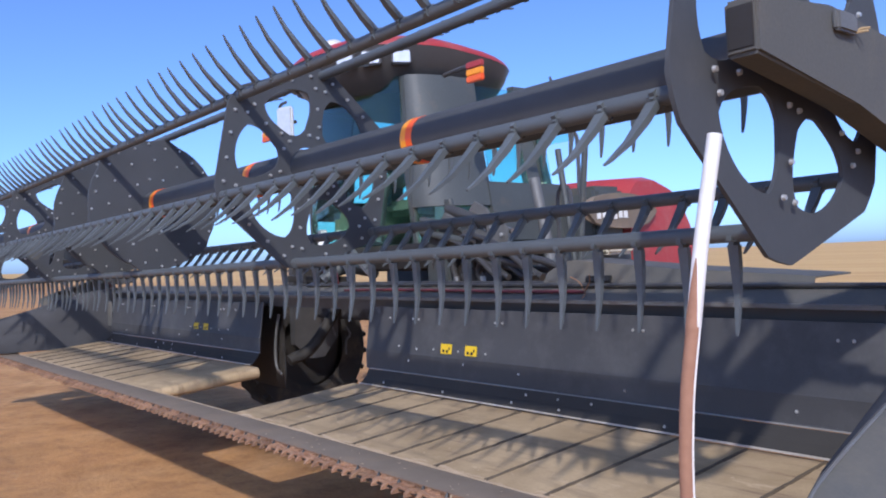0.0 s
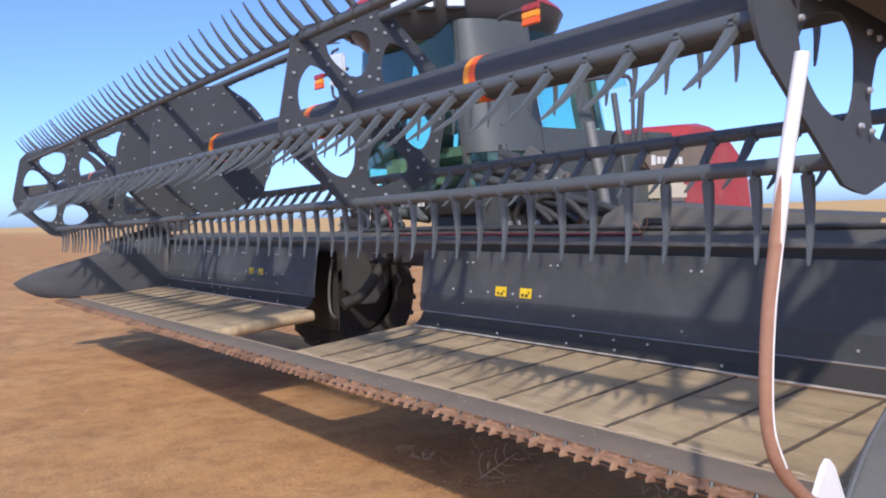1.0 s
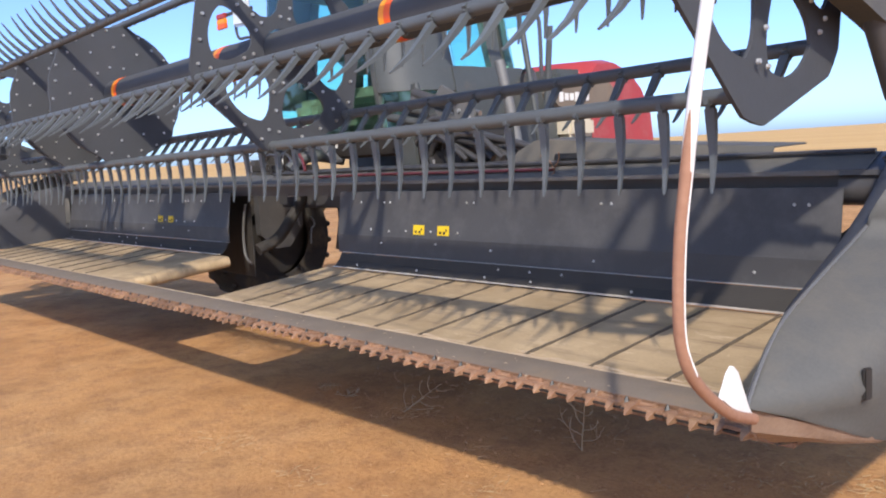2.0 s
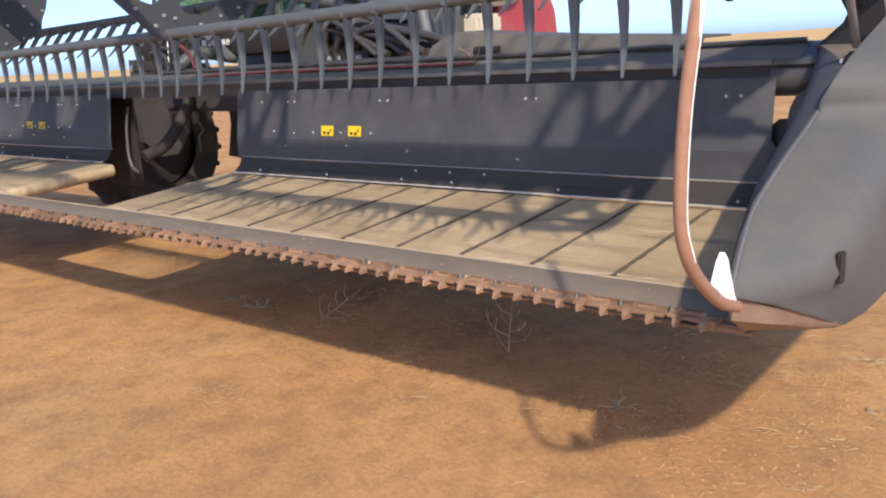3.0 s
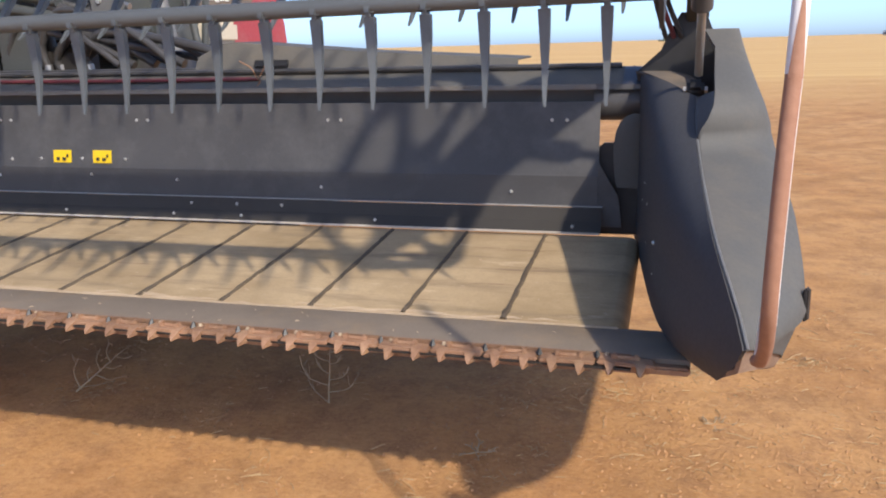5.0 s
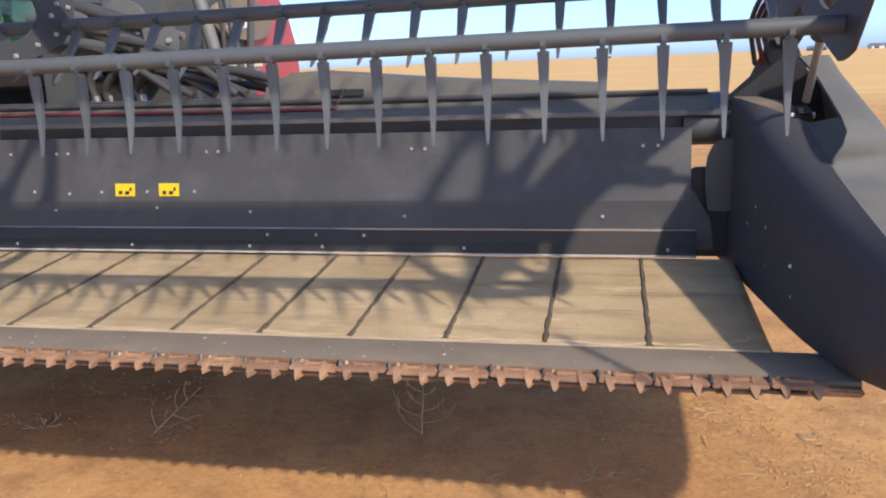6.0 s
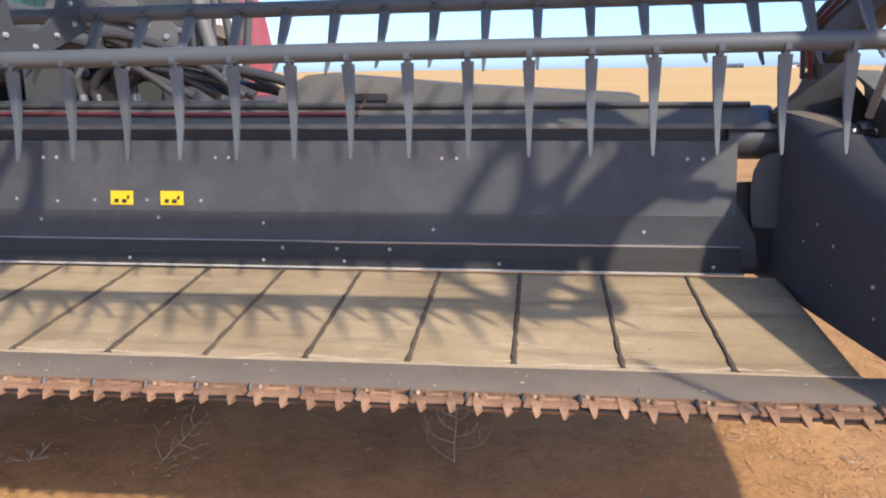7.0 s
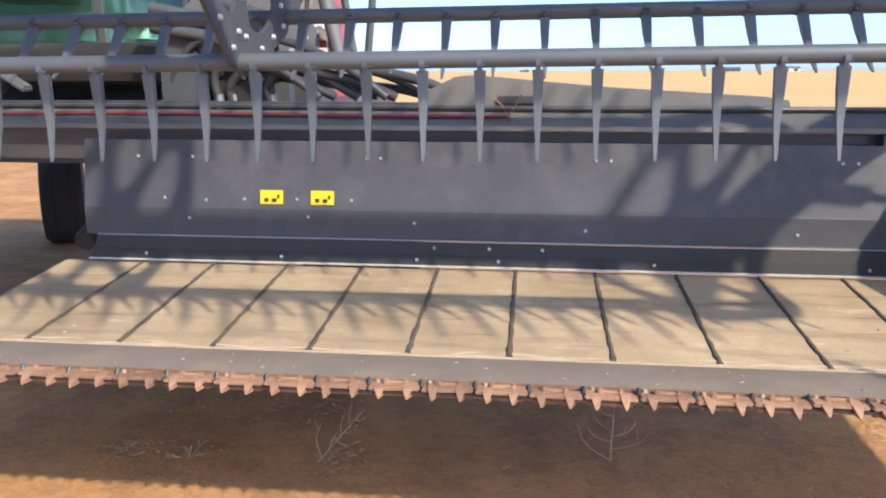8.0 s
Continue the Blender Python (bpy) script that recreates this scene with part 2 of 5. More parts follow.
# ---------------------------------------------------------------- mesh helpers
def add_box(bm, c, s, m=None, bevel=0.0):
    """A box about c with the sizes s, turned by m, with rounded edges."""
    r = bmesh.ops.create_cube(bm, size=1.0, matrix=Matrix.Translation(c) @ (m or Matrix()) @ Matrix.Diagonal((*s, 1)))
    if bevel:
        edges = {e for v in r["verts"] for e in v.link_edges}
        bmesh.ops.bevel(bm, geom=list(edges), offset=bevel, segments=2, affect="EDGES")
    return bm


def add_rod(bm, a, b, r1, r2=None, n=16, caps=True):
    a, b = Vector(a), Vector(b)
    m = Matrix.Translation((a + b) / 2) @ (b - a).to_track_quat("Z", "Y").to_matrix().to_4x4()
    bmesh.ops.create_cone(bm, cap_ends=caps, segments=n, radius1=r1, radius2=r1 if r2 is None else r2, depth=(b - a).length, matrix=m)
    return bm


def smooth_path(pts, steps=8):
    """A Catmull-Rom curve through the points."""
    p = [Vector(q) for q in pts]
    p = [2 * p[0] - p[1], *p, 2 * p[-1] - p[-2]]
    out = []
    for i in range(1, len(p) - 2):
        for k in range(steps):
            t = k / steps
            out.append(0.5 * ((2 * p[i]) + (p[i + 1] - p[i - 1]) * t + (2 * p[i - 1] - 5 * p[i] + 4 * p[i + 1] - p[i + 2]) * t * t
                              + (3 * p[i] - p[i - 1] - 3 * p[i + 1] + p[i + 2]) * t ** 3))
    out.append(p[-2])
    return out


def add_hose(bm, pts, r, n=10, steps=8, r_end=None):
    path = smooth_path(pts, steps) if steps > 1 else [Vector(q) for q in pts]
    rings = []
    for i, c in enumerate(path):
        d = (path[min(i + 1, len(path) - 1)] - path[max(i - 1, 0)]).normalized()
        side = d.cross(Vector((0, 0, 1)) if abs(d.z) < 0.9 else Vector((0, 1, 0))).normalized()
        top = side.cross(d)
        rr = r if r_end is None else r + (r_end - r) * i / (len(path) - 1)
        rings.append([bm.verts.new(c + rr * (math.cos(a) * side + math.sin(a) * top)) for a in (2 * math.pi * k / n for k in range(n))])
    for u, v in zip(rings, rings[1:]):
        for k in range(n):
            bm.faces.new((u[k], u[(k + 1) % n], v[(k + 1) % n], v[k]))
    bm.faces.new(rings[0])
    bm.faces.new(rings[-1])
    return bm


def add_prism(bm, pts, a, b, axis="x"):
    """A polygon of two coordinates, drawn out from a to b along an axis."""
    def at(u, v, w):
        return {"x": (w, u, v), "y": (u, w, v), "z": (u, v, w)}[axis]
    lo, hi = [bm.verts.new(at(u, v, a)) for u, v in pts], [bm.verts.new(at(u, v, b)) for u, v in pts]
    k = len(pts)
    bm.faces.new(lo)
    bm.faces.new(hi)
    for i in range(k):
        bm.faces.new((lo[i], lo[(i + 1) % k], hi[(i + 1) % k], hi[i]))
    return bm


def add_sheet(bm, rows, thick=0.0):
    """A skin over rows of points, with a thickness."""
    vs = [[bm.verts.new(p) for p in row] for row in rows]
    faces = [bm.faces.new((a[i], a[i + 1], b[i + 1], b[i])) for a, b in zip(vs, vs[1:]) for i in range(len(a) - 1)]
    if thick:
        bmesh.ops.recalc_face_normals(bm, faces=faces)
        bmesh.ops.solidify(bm, geom=faces, thickness=thick)
    return bm


def finish(bm, name, material, smooth=40):
    bmesh.ops.recalc_face_normals(bm, faces=bm.faces)
    me = bpy.data.meshes.new(name)
    bm.to_mesh(me)
    bm.free()
    me.materials.append(material)
    if smooth:
        for p in me.polygons:
            p.use_smooth = True
        me.set_sharp_from_angle(angle=radians(smooth))
    return me


def thing(name, base, label, category, group=""):
    ob = new(name)
    ob.location = base
    ob.empty_display_size = 0.2
    return tagged(ob, label, category, group)


def adopt(ob, parent):
    ob.parent = parent
    if parent.type == "EMPTY":
        ob.matrix_parent_inverse = Matrix.Translation(-parent.location)
    return ob


def part(name, bm, material, parent, label="", smooth=40):
    ob = adopt(new(name, finish(bm, name, material, smooth)), parent)
    return tagged(ob, label) if label else ob


def pieces(name, mesh, parent, places):
    """Alike pieces on one mesh, each an object under its parent."""
    out = []
    for p in places:
        ob = new(name, mesh)
        ob.matrix_basis = p if isinstance(p, Matrix) else Matrix.Translation(p)
        adopt(ob, parent)
        out.append(ob)
    return out


B = bmesh.new

# ---------------------------------------------------------------- ground
bm = B()
steps_x = [-3000, -1200, -500, -220, -110, -60, -35, -20, -13] + [x * 0.5 - 10 for x in range(0, 14)] + [x * 0.075 - 3.3 for x in range(0, 80)] + [2.7, 3.2, 4, 5.5, 8, 13, 25, 50, 110, 220, 500, 1200, 3000]
steps_y = [-3000, -900, -250, -70, -25, -10, -5, -3, -2, -1.3, -0.9] + [y * 0.075 - 0.6 for y in range(0, 54)] + [3.5, 3.9, 4.5, 5.2, 6.0, 7, 8, 10, 13, 17, 23, 32, 45, 65, 95, 140, 200, 300, 420, 600, 1000, 3000]


def ground_z(x, y):
    d = math.hypot(x, y)
    near = math.exp(-(d / 14) ** 2)
    hill = 0.0075 * max(0.0, d - 25) * (0.7 + 0.3 * math.sin(x * 0.004 + 1.0))
    lumps = 0.016 * noise.noise(Vector((x * 0.9, y * 0.9, 0))) + 0.008 * noise.noise(Vector((x * 3.1, y * 2.3, 4))) + 0.0045 * noise.noise(Vector((x * 9, y * 9, 8)))
    return near * lumps + min(hill, 5.0)


add_sheet(bm, [[(x, y, ground_z(x, y)) for x in steps_x] for y in steps_y])
tagged(new("ground", finish(bm, "ground", M_GROUND, 180)), "dry reddish dirt yard running into pale straw stubble", "ground", kind="structure")

# ---------------------------------------------------------------- draper header
HX0, HX1, CX, MX = -9.0, 0.0, -4.42, -4.5      # the two ends, the middle of the machine and of the header
OPEN_R, OPEN_L = -3.60, -4.93                  # the delivery opening
header = thing("draper_header", (CX, 0.6, 0.0), "black draper header with dusty belts and a raised knife", "header")


def mirror_x(x):
    return 2 * MX - x


def back_sheet(x0, x1, sign):
    prof = [(1.250, 1.235), (1.236, 1.17), (1.205, 0.955), (1.200, 0.945), (1.200, 0.83), (1.196, 0.822)]
    low = [(1.178, 0.822), (1.172, 0.812), (1.150, 0.772), (1.142, 0.768), (1.120, 0.745), (1.100, 0.735)]
    bm_ = B()
    add_prism(bm_, prof + [(y + 0.006, z) for y, z in reversed(prof)], x0, x1)
    sheet = part("back_sheet", bm_, M_SHEET, header, "charcoal painted sheet with bright bolts", 25)
    bm_ = B()
    lo_x, hi_x = min(x0, x1) + 0.06, max(x0, x1) + 0.02
    add_prism(bm_, low + [(y + 0.006, z - 0.004) for y, z in reversed(low)], lo_x, hi_x)
    part("kick_plate", bm_, M_KICK, sheet, "black folded strip above the belt", 25)
    bm_ = B()
    add_box(bm_, ((lo_x + hi_x) / 2, 1.189, 0.8245), (hi_x - lo_x, 0.018, 0.0025))
    part("seam", bm_, M_SEAM, sheet, "thin bright seam line")
    bm_ = B()
    add_box(bm_, ((lo_x + hi_x) / 2, 1.096, 0.735), (hi_x - lo_x, 0.014, 0.008), None, 0.003)
    part("edge_strip", bm_, M_EDGE, sheet, "pale worn edge strip")
    return sheet


sheet_r = back_sheet(-3.51, -0.13, 1)
sheet_l = back_sheet(mirror_x(-0.13), -5.08, -1)


def sheet_y(z):
    return 1.205 + (z - 0.955) * 0.145 if z > 0.95 else (1.20 if z > 0.825 else 1.172 - (0.812 - z) * 0.95)


bm = B()
add_rod(bm, (0, 0, 0), (0, -0.006, 0), 0.0075, 0.005, 10)
bolt_mesh = finish(bm, "bolt", M_BRIGHT)
bolts = []
for x, z in ((-3.26, 1.165), (-3.013, 1.165), (-2.953, 1.165), (-2.246, 1.165), (-2.188, 1.165), (-1.29, 1.165), (-1.23, 1.165), (-0.32, 1.165), (-0.26, 1.165),
             (-3.14, 0.988), (-2.953, 0.98), (-2.783, 0.986), (-2.549, 0.988), (-2.311, 0.987), (-3.03, 0.902), (-2.5, 0.915), (-2.04, 0.897), (-1.324, 0.878), (-0.48, 0.878),
             (-1.95, 0.80), (-1.72, 0.80), (-1.50, 0.80), (-3.2, 0.757), (-2.6, 0.757), (-2.02, 0.757), (-1.68, 0.757), (-1.05, 0.757), (-0.22, 0.757)):
    bolts.append((x, sheet_y(z) - 0.001, z))
pieces("bolt", bolt_mesh, sheet_r, bolts)
pieces("bolt", bolt_mesh, sheet_l, [(mirror_x(x) + 0.16, y, z) for x, y, z in bolts])


def sticker(x, z, parent, w=0.100, h=0.059):
    bm_ = B()
    y = sheet_y(z)
    tilt = Matrix.Rotation(-0.144, 4, "X")
    add_box(bm_, (x, y - 0.003, z), (w, 0.003, h), tilt)
    s = part("warning_label", bm_, M_YELLOW, parent, "yellow warning label")
    for dx, dz, sw in ((-0.22, -0.2, 0.18), (0.12, -0.22, 0.2), (0.3, 0.05, 0.1)):
        bm_ = B()
        add_box(bm_, (x + dx * w, y - 0.0065 + 0.144 * dz * h, z + dz * h), (sw * w, 0.002, 0.016), tilt)
        part("print_bar", bm_, M_INK, s, "small black print")


for x in (-2.66, -2.437):
    sticker(x, 0.997, sheet_r)
    sticker(mirror_x(x) + 0.16, 0.997, sheet_l)

# belts with their slats
BELT_F, BELT_B = (0.235, 0.648), (1.115, 0.722)
slope = math.atan2(BELT_B[1] - BELT_F[1], BELT_B[0] - BELT_F[0])


def belt(x0, x1):
    bm_ = B()
    dy, dz = BELT_B[0] - BELT_F[0], BELT_B[1] - BELT_F[1]
    loop = []
    r = 0.045
    for a in range(0, 9):
        t = math.pi / 2 - math.pi * a / 8
        loop.append((x1 - r + r * math.cos(t), -r + r * math.sin(t)))
    for a in range(0, 9):
        t = -math.pi / 2 - math.pi * a / 8
        loop.append((x0 + r + r * math.cos(t), -r + r * math.sin(t)))
    ys = 14
    rows = [[(x, BELT_F[0] + dy * j / ys, BELT_F[1] + dz * j / ys + h) for x, h in loop + loop[:1]] for j in range(ys + 1)]
    add_sheet(bm_, rows)
    b = part("belt", bm_, M_BELT, header, "dusty tan rubber draper belt", 60)
    bm_ = B()
    add_box(bm_, ((x0 + x1) / 2, (BELT_F[0] + BELT_B[0]) / 2, (BELT_F[1] + BELT_B[1]) / 2 - 0.045), (x1 - x0 - 0.08, dy * 0.98, 0.05), Matrix.Rotation(slope, 4, "X"))
    part("deck_frame", bm_, M_BLACK, b, "black deck frame under the belt")
    return b


belt_r, belt_l = belt(OPEN_R, 0.045), belt(mirror_x(0.045), OPEN_L)


def ragged_slat(seed):
    """A rubber slat with worn, uneven edges and a stubby front end."""
    rnd_ = random.Random(seed)
    b_ = B()
    rows = []
    for j in range(27):
        y = -0.425 + 0.85 * j / 26
        w = 0.0085 * rnd_.uniform(0.65, 1.25) * (1.35 if j < 3 else 1.0)
        o, h = rnd_.uniform(-0.002, 0.002), 0.0065 * rnd_.uniform(0.6, 1.1)
        rows.append([(o - w, y, -0.001), (o - w * 0.5, y, h), (o + w * 0.5, y, h), (o + w, y, -0.001)])
    add_sheet(b_, rows)
    return finish(b_, "belt_slat", M_SLAT, 30)


slat_meshes = [ragged_slat(i) for i in range(4)]
mid = Vector((0, (BELT_F[0] + BELT_B[0]) / 2, (BELT_F[1] + BELT_B[1]) / 2))
slat_m = [Matrix.Translation(mid + Vector((-0.005 - 0.3205 * k, 0, 0.001))) @ Matrix.Rotation(slope, 4, "X") for k in range(1, 11)]
for i_, m in enumerate(slat_m):
    pieces("belt_slat", slat_meshes[i_ % 4], belt_r, [m])
pieces("belt_slat", slat_meshes[1], belt_l, [Matrix.Translation((mirror_x(m.translation.x), m.translation.y, m.translation.z)) @ Matrix.Rotation(slope, 4, "X") for m in slat_m])

# knife, cover plate and guards
CUT0, CUT1 = mirror_x(0.22), 0.22
bm = B()
pl = [(0.246, 0.622), (0.246, 0.6475), (0.19, 0.651), (0.06, 0.650), (0.04, 0.642), (0.04, 0.622)]
add_prism(bm, pl, CUT0, CUT1)
part("knife_cover", bm, M_PLATE, header, "worn grey steel cover plate", 60)
bm = B()
add_box(bm, ((CUT0 + CUT1) / 2, 0.238, 0.6505), (CUT1 - CUT0 - 0.4, 0.009, 0.006), None, 0.002)
part("belt_seal", bm, M_LIP, header, "pale dust-caked belt seal")
rnd = random.Random(17)
bm = B()
for i in range(46):
    x, ln, w = rnd.uniform(-3.45, -0.05), rnd.uniform(0.05, 0.26), rnd.uniform(0.002, 0.006)
    y0, ph, am = 0.248 + 0.030 * rnd.random() ** 2, rnd.uniform(0, 6.28), rnd.uniform(0.002, 0.006)
    row_a, row_b, row_c = [], [], []
    for k in range(9):
        u, f = x + ln * (k / 8 - 0.5), math.sin(math.pi * (k + 0.4) / 8.8)
        y = y0 + am * math.sin(ph + 0.9 * k)
        z = 0.6485 + (y - 0.235) * math.tan(slope)
        row_a.append((u, y - w * f, z))
        row_b.append((u, y, z + 0.0035 * f))
        row_c.append((u, y + w * f, z + 0.0008))
    add_sheet(bm, [row_a, row_b, row_c])
tagged(part("dust_drift", bm, M_LIP, belt_r), "pale ripples of dust along the belt edge", kind="stuff")
bm = B()
add_box(bm, ((CUT0 + CUT1) / 2, 0.06, 0.618), (CUT1 - CUT0, 0.10, 0.022), None, 0.006)
part("cutter_bar", bm, M_RUST, header, "rusty cutter bar")
bm = B()
add_box(bm, ((CUT0 + CUT1) / 2, 0.000, 0.628), (CUT1 - CUT0 - 0.3, 0.045, 0.006))
part("knife_back", bm, M_DARK, header, "dark knife bar in its slot")


def guard_mesh(seed):
    """A forged double guard: a bolted base and two blunt, deep fingers with a slot between."""
    rnd_ = random.Random(seed)
    b = B()
    add_box(b, (0, 0.034, 0.659), (0.148, 0.052, 0.012), Matrix.Rotation(rnd_.uniform(-0.03, 0.03), 4, "Y"), 0.004)
    add_box(b, (0, 0.050, 0.638), (0.128, 0.030, 0.022), None, 0.004)
    for s in (-0.0381, 0.0381):
        k, dz, dx = rnd_.uniform(0.7, 1.1), rnd_.uniform(-0.002, 0.004), rnd_.uniform(-0.003, 0.003)
        side = [(0.042, 0.667), (0.008, 0.664), (-0.004, 0.657), (-0.013, 0.650), (-0.021, 0.642), (-0.020, 0.639), (-0.012, 0.640), (0.010, 0.641), (0.042, 0.645)]
        hw = (0.0155, 0.0140, 0.0105, 0.0070, 0.0024, 0.0024, 0.0070, 0.0120, 0.015)
        left = [b.verts.new((s + dx - w, y * k, z + dz)) for (y, z), w in zip(side, hw)]
        right = [b.verts.new((s + dx + w, y * k, z + dz)) for (y, z), w in zip(side, hw)]
        b.faces.new(left)
        b.faces.new(list(reversed(right)))
        for i in range(len(side)):
            j = (i + 1) % len(side)
            b.faces.new((left[i], left[j], right[j], right[i]))
    # the hold-down clip: a bar with knuckled ends
    cx, ct = rnd_.uniform(-0.006, 0.006), rnd_.uniform(-0.003, 0.003)
    add_rod(b, (cx - 0.026, 0.040 + ct, 0.668), (cx + 0.026, 0.040 - ct, 0.668), 0.0062, None, 8)
    for e, q in ((-1, 0.010), (1, 0.0085)):
        add_box(b, (cx + 0.029 * e, 0.040 - ct * e, 0.669), (0.016, 0.022, 2 * q), Matrix.Rotation(rnd_.uniform(-0.3, 0.3), 4, "Z"), 0.004)
    return finish(b, "guard", M_RUST, 30)


bm = B()
add_box(bm, ((CUT0 + CUT1) / 2, 0.036, 0.6435), (CUT1 - CUT0 - 0.3, 0.012, 0.012), None, 0.002)
part("clip_strip", bm, M_RUST, header, "rusty hold-down strip")
gms = [guard_mesh(i) for i in range(5)]
guard_x = [0.055 - 0.1524 * k for k in range(61)]
rnd = random.Random(2)
guards = [pieces("guard", gms[(i_ * 3) % 5], header, [Matrix.Translation((x, -0.03 + rnd.uniform(-0.004, 0.003), -0.022 + rnd.uniform(-0.003, 0.002))) @ Matrix.Rotation(rnd.uniform(-0.035, 0.035), 4, "Z")])[0] for i_, x in enumerate(guard_x)]
bm = B()
add_rod(bm, (0, 0.052, 0.664), (0, 0.052, 0.673), 0.0065, 0.005, 6)
nut_pale = finish(bm, "guard_nut", M_LIP)
# Black cones draw the shaded wedge gaps between neighbouring guards.
bm = B()
add_rod(bm, (0, 0.046, 0.660), (0, 0.050, 0.679), 0.0115, 0.0035, 5)
notch_cone = finish(bm, "guard_bolt", M_INK)
for g, x in zip(guards, guard_x):
    o = new("guard_bolt", notch_cone)
    o.parent, o.location = g, (-0.0762, 0, 0)
    if rnd.random() < 0.65:
        o = new("guard_nut", nut_pale)
        o.parent, o.location = g, (-0.045 + rnd.uniform(-0.012, 0.012), rnd.uniform(-0.008, 0.006), 0)


# end shields
def end_shield(flip):
    """The moulded divider: an inner wall, a rounded front edge that leans back, and a swelling outer cover."""
    fx = (lambda x: mirror_x(x)) if flip else (lambda x: x)
    upper = [(0.855, 0.310, -0.435), (0.90, 0.297, -0.365), (0.95, 0.277, -0.26), (1.00, 0.256, -0.12), (1.06, 0.238, 0.12), (1.13, 0.224, 0.40), (1.20, 0.217, 0.64), (1.27, 0.220, 0.86), (1.345, 0.225, 1.06)]
    under_in = [(0.667, 0.260, -0.075), (0.70, 0.277, -0.205), (0.745, 0.289, -0.29), (0.80, 0.301, -0.375)]
    under_out = [(0.665, 0.43, 0.06), (0.71, 0.425, -0.07), (0.765, 0.405, -0.20), (0.81, 0.355, -0.31)]
    rows_in, rows_out = [], []
    back = 1.42
    for z, xf, yf in under_in + upper[:-1] + [(1.308, 0.135, 1.05), (1.347, 0.022, 1.26)]:
        far = back - yf
        curl = 4.5 if z > 0.83 else 9.0
        rows_in.append([(fx(0.012 + 0.10 * far * t + (xf - 0.012 - 0.10 * far) * t ** curl), back - far * t, z) for t in (0, 0.2, 0.4, 0.55, 0.66, 0.76, 0.84, 0.90, 0.95, 1.0)])
    # above, the cover's edge curves outward round a notch for the lift cylinder
    notch = [(1.165, 0.221, 0.515), (1.195, 0.228, 0.51), (1.23, 0.248, 0.505), (1.27, 0.264, 0.53), (1.31, 0.269, 0.63), (1.362, 0.272, 0.80), (1.437, 0.280, 1.06), (1.50, 0.245, 1.18)]
    for z, xf, yf in under_out + upper[:6] + notch:
        bulge = float(np.interp(z, (0.62, 0.73, 0.87, 1.0, 1.1, 1.2, 1.33, 1.49), (0.45, 0.465, 0.480, 0.477, 0.466, 0.450, 0.405, 0.370)))
        curve = [(0.0, 0.0), (0.05, 0.004), (0.14, 0.016), (0.32, 0.042), (0.55, 0.078), (0.75, 0.115), (0.89, 0.165), (0.97, 0.235), (1.0, 0.34), (0.97, 0.55), (0.88, 0.8), (0.75, 1.0)]
        span = max(0.25, 1.32 - yf)
        rows_out.append([(fx(xf + (bulge - xf) * u), yf + v * span, z) for u, v in curve])
    shield = new("end_shield", finish(add_sheet(B(), rows_out, 0.012), "end_shield", M_SHIELD, 85))
    adopt(shield, header)
    tagged(shield, "dusty dark grey moulded end shield")
    # A thin pale tube draws the front edge's wear together with its highlight.
    b = B()
    add_hose(b, [(fx(x + 0.002), y - 0.003, z + 0.002) for z, x, y in upper[:-1]], 0.0042, 6, 4)
    part("worn_rim", b, M_GREYPLATE, shield, "pale line for the wear and highlight along the front edge")
    part("inner_wall", add_sheet(B(), rows_in, 0.008), M_WALL, shield, "black inner wall with small bolts", 40)
    b = B()
    shoe = (((0.309, -0.408, 0.846), (0.353, -0.298, 0.803), (0.398, -0.188, 0.762), (0.430, -0.04, 0.735), (0.438, 0.3, 0.68)),
            ((0.300, -0.392, 0.788), (0.343, -0.272, 0.752), (0.396, -0.178, 0.728), (0.430, -0.03, 0.70), (0.438, 0.3, 0.65)),
            ((0.276, -0.238, 0.712), (0.32, -0.162, 0.703), (0.39, -0.127, 0.702), (0.425, 0.0, 0.675), (0.43, 0.3, 0.63)),
            ((0.258, -0.080, 0.664), (0.30, 0.02, 0.655), (0.36, 0.03, 0.65), (0.40, 0.1, 0.64), (0.41, 0.3, 0.62)))
    add_sheet(b, [[(fx(x), y, z) for x, y, z in row] for row in shoe], 0.01)
    part("skid_shoe", b, M_SHOE, shield, "dirt-rubbed rusty wear shoe")
    b = B()
    ledge = [((0.0, 1.285, 1.3495), (0.02, 1.42, 1.350)), ((0.055, 1.19, 1.340), (0.13, 1.30, 1.348)), ((0.115, 1.08, 1.318), (0.205, 1.20, 1.332)), ((0.170, 0.965, 1.290), (0.245, 1.06, 1.305)), ((0.215, 0.872, 1.272), (0.255, 0.93, 1.275))]
    add_sheet(b, [[(fx(x), y, z) for x, y, z in row] for row in ledge], 0.008)
    part("top_ledge", b, M_DUSTY, shield, "dusty ledge that slopes forward")
    b = B()
    add_sheet(b, [[(fx(x), y, z) for x, y, z in row] for row in (((0.2205, 0.50, 1.160), (0.2205, 0.515, 1.168)), ((0.218, 0.62, 1.196), (0.230, 0.515, 1.196)), ((0.218, 0.72, 1.226), (0.250, 0.512, 1.23)), ((0.219, 0.80, 1.250), (0.266, 0.54, 1.268)), ((0.222, 0.88, 1.270), (0.271, 0.64, 1.308)))], 0.005)
    part("notch_floor", b, M_SHIELD, shield, "pale grey floor of the notch", 60)
    b = B()
    add_prism(b, [(fx(x), z) for x, z in ((0.0, 1.345), (0.09, 1.426), (0.118, 1.49), (0.16, 1.565), (0.25, 1.565), (0.30, 1.45), (0.38, 1.36), (0.40, 1.20), (0.03, 1.20))], 1.296, 1.308, "y")
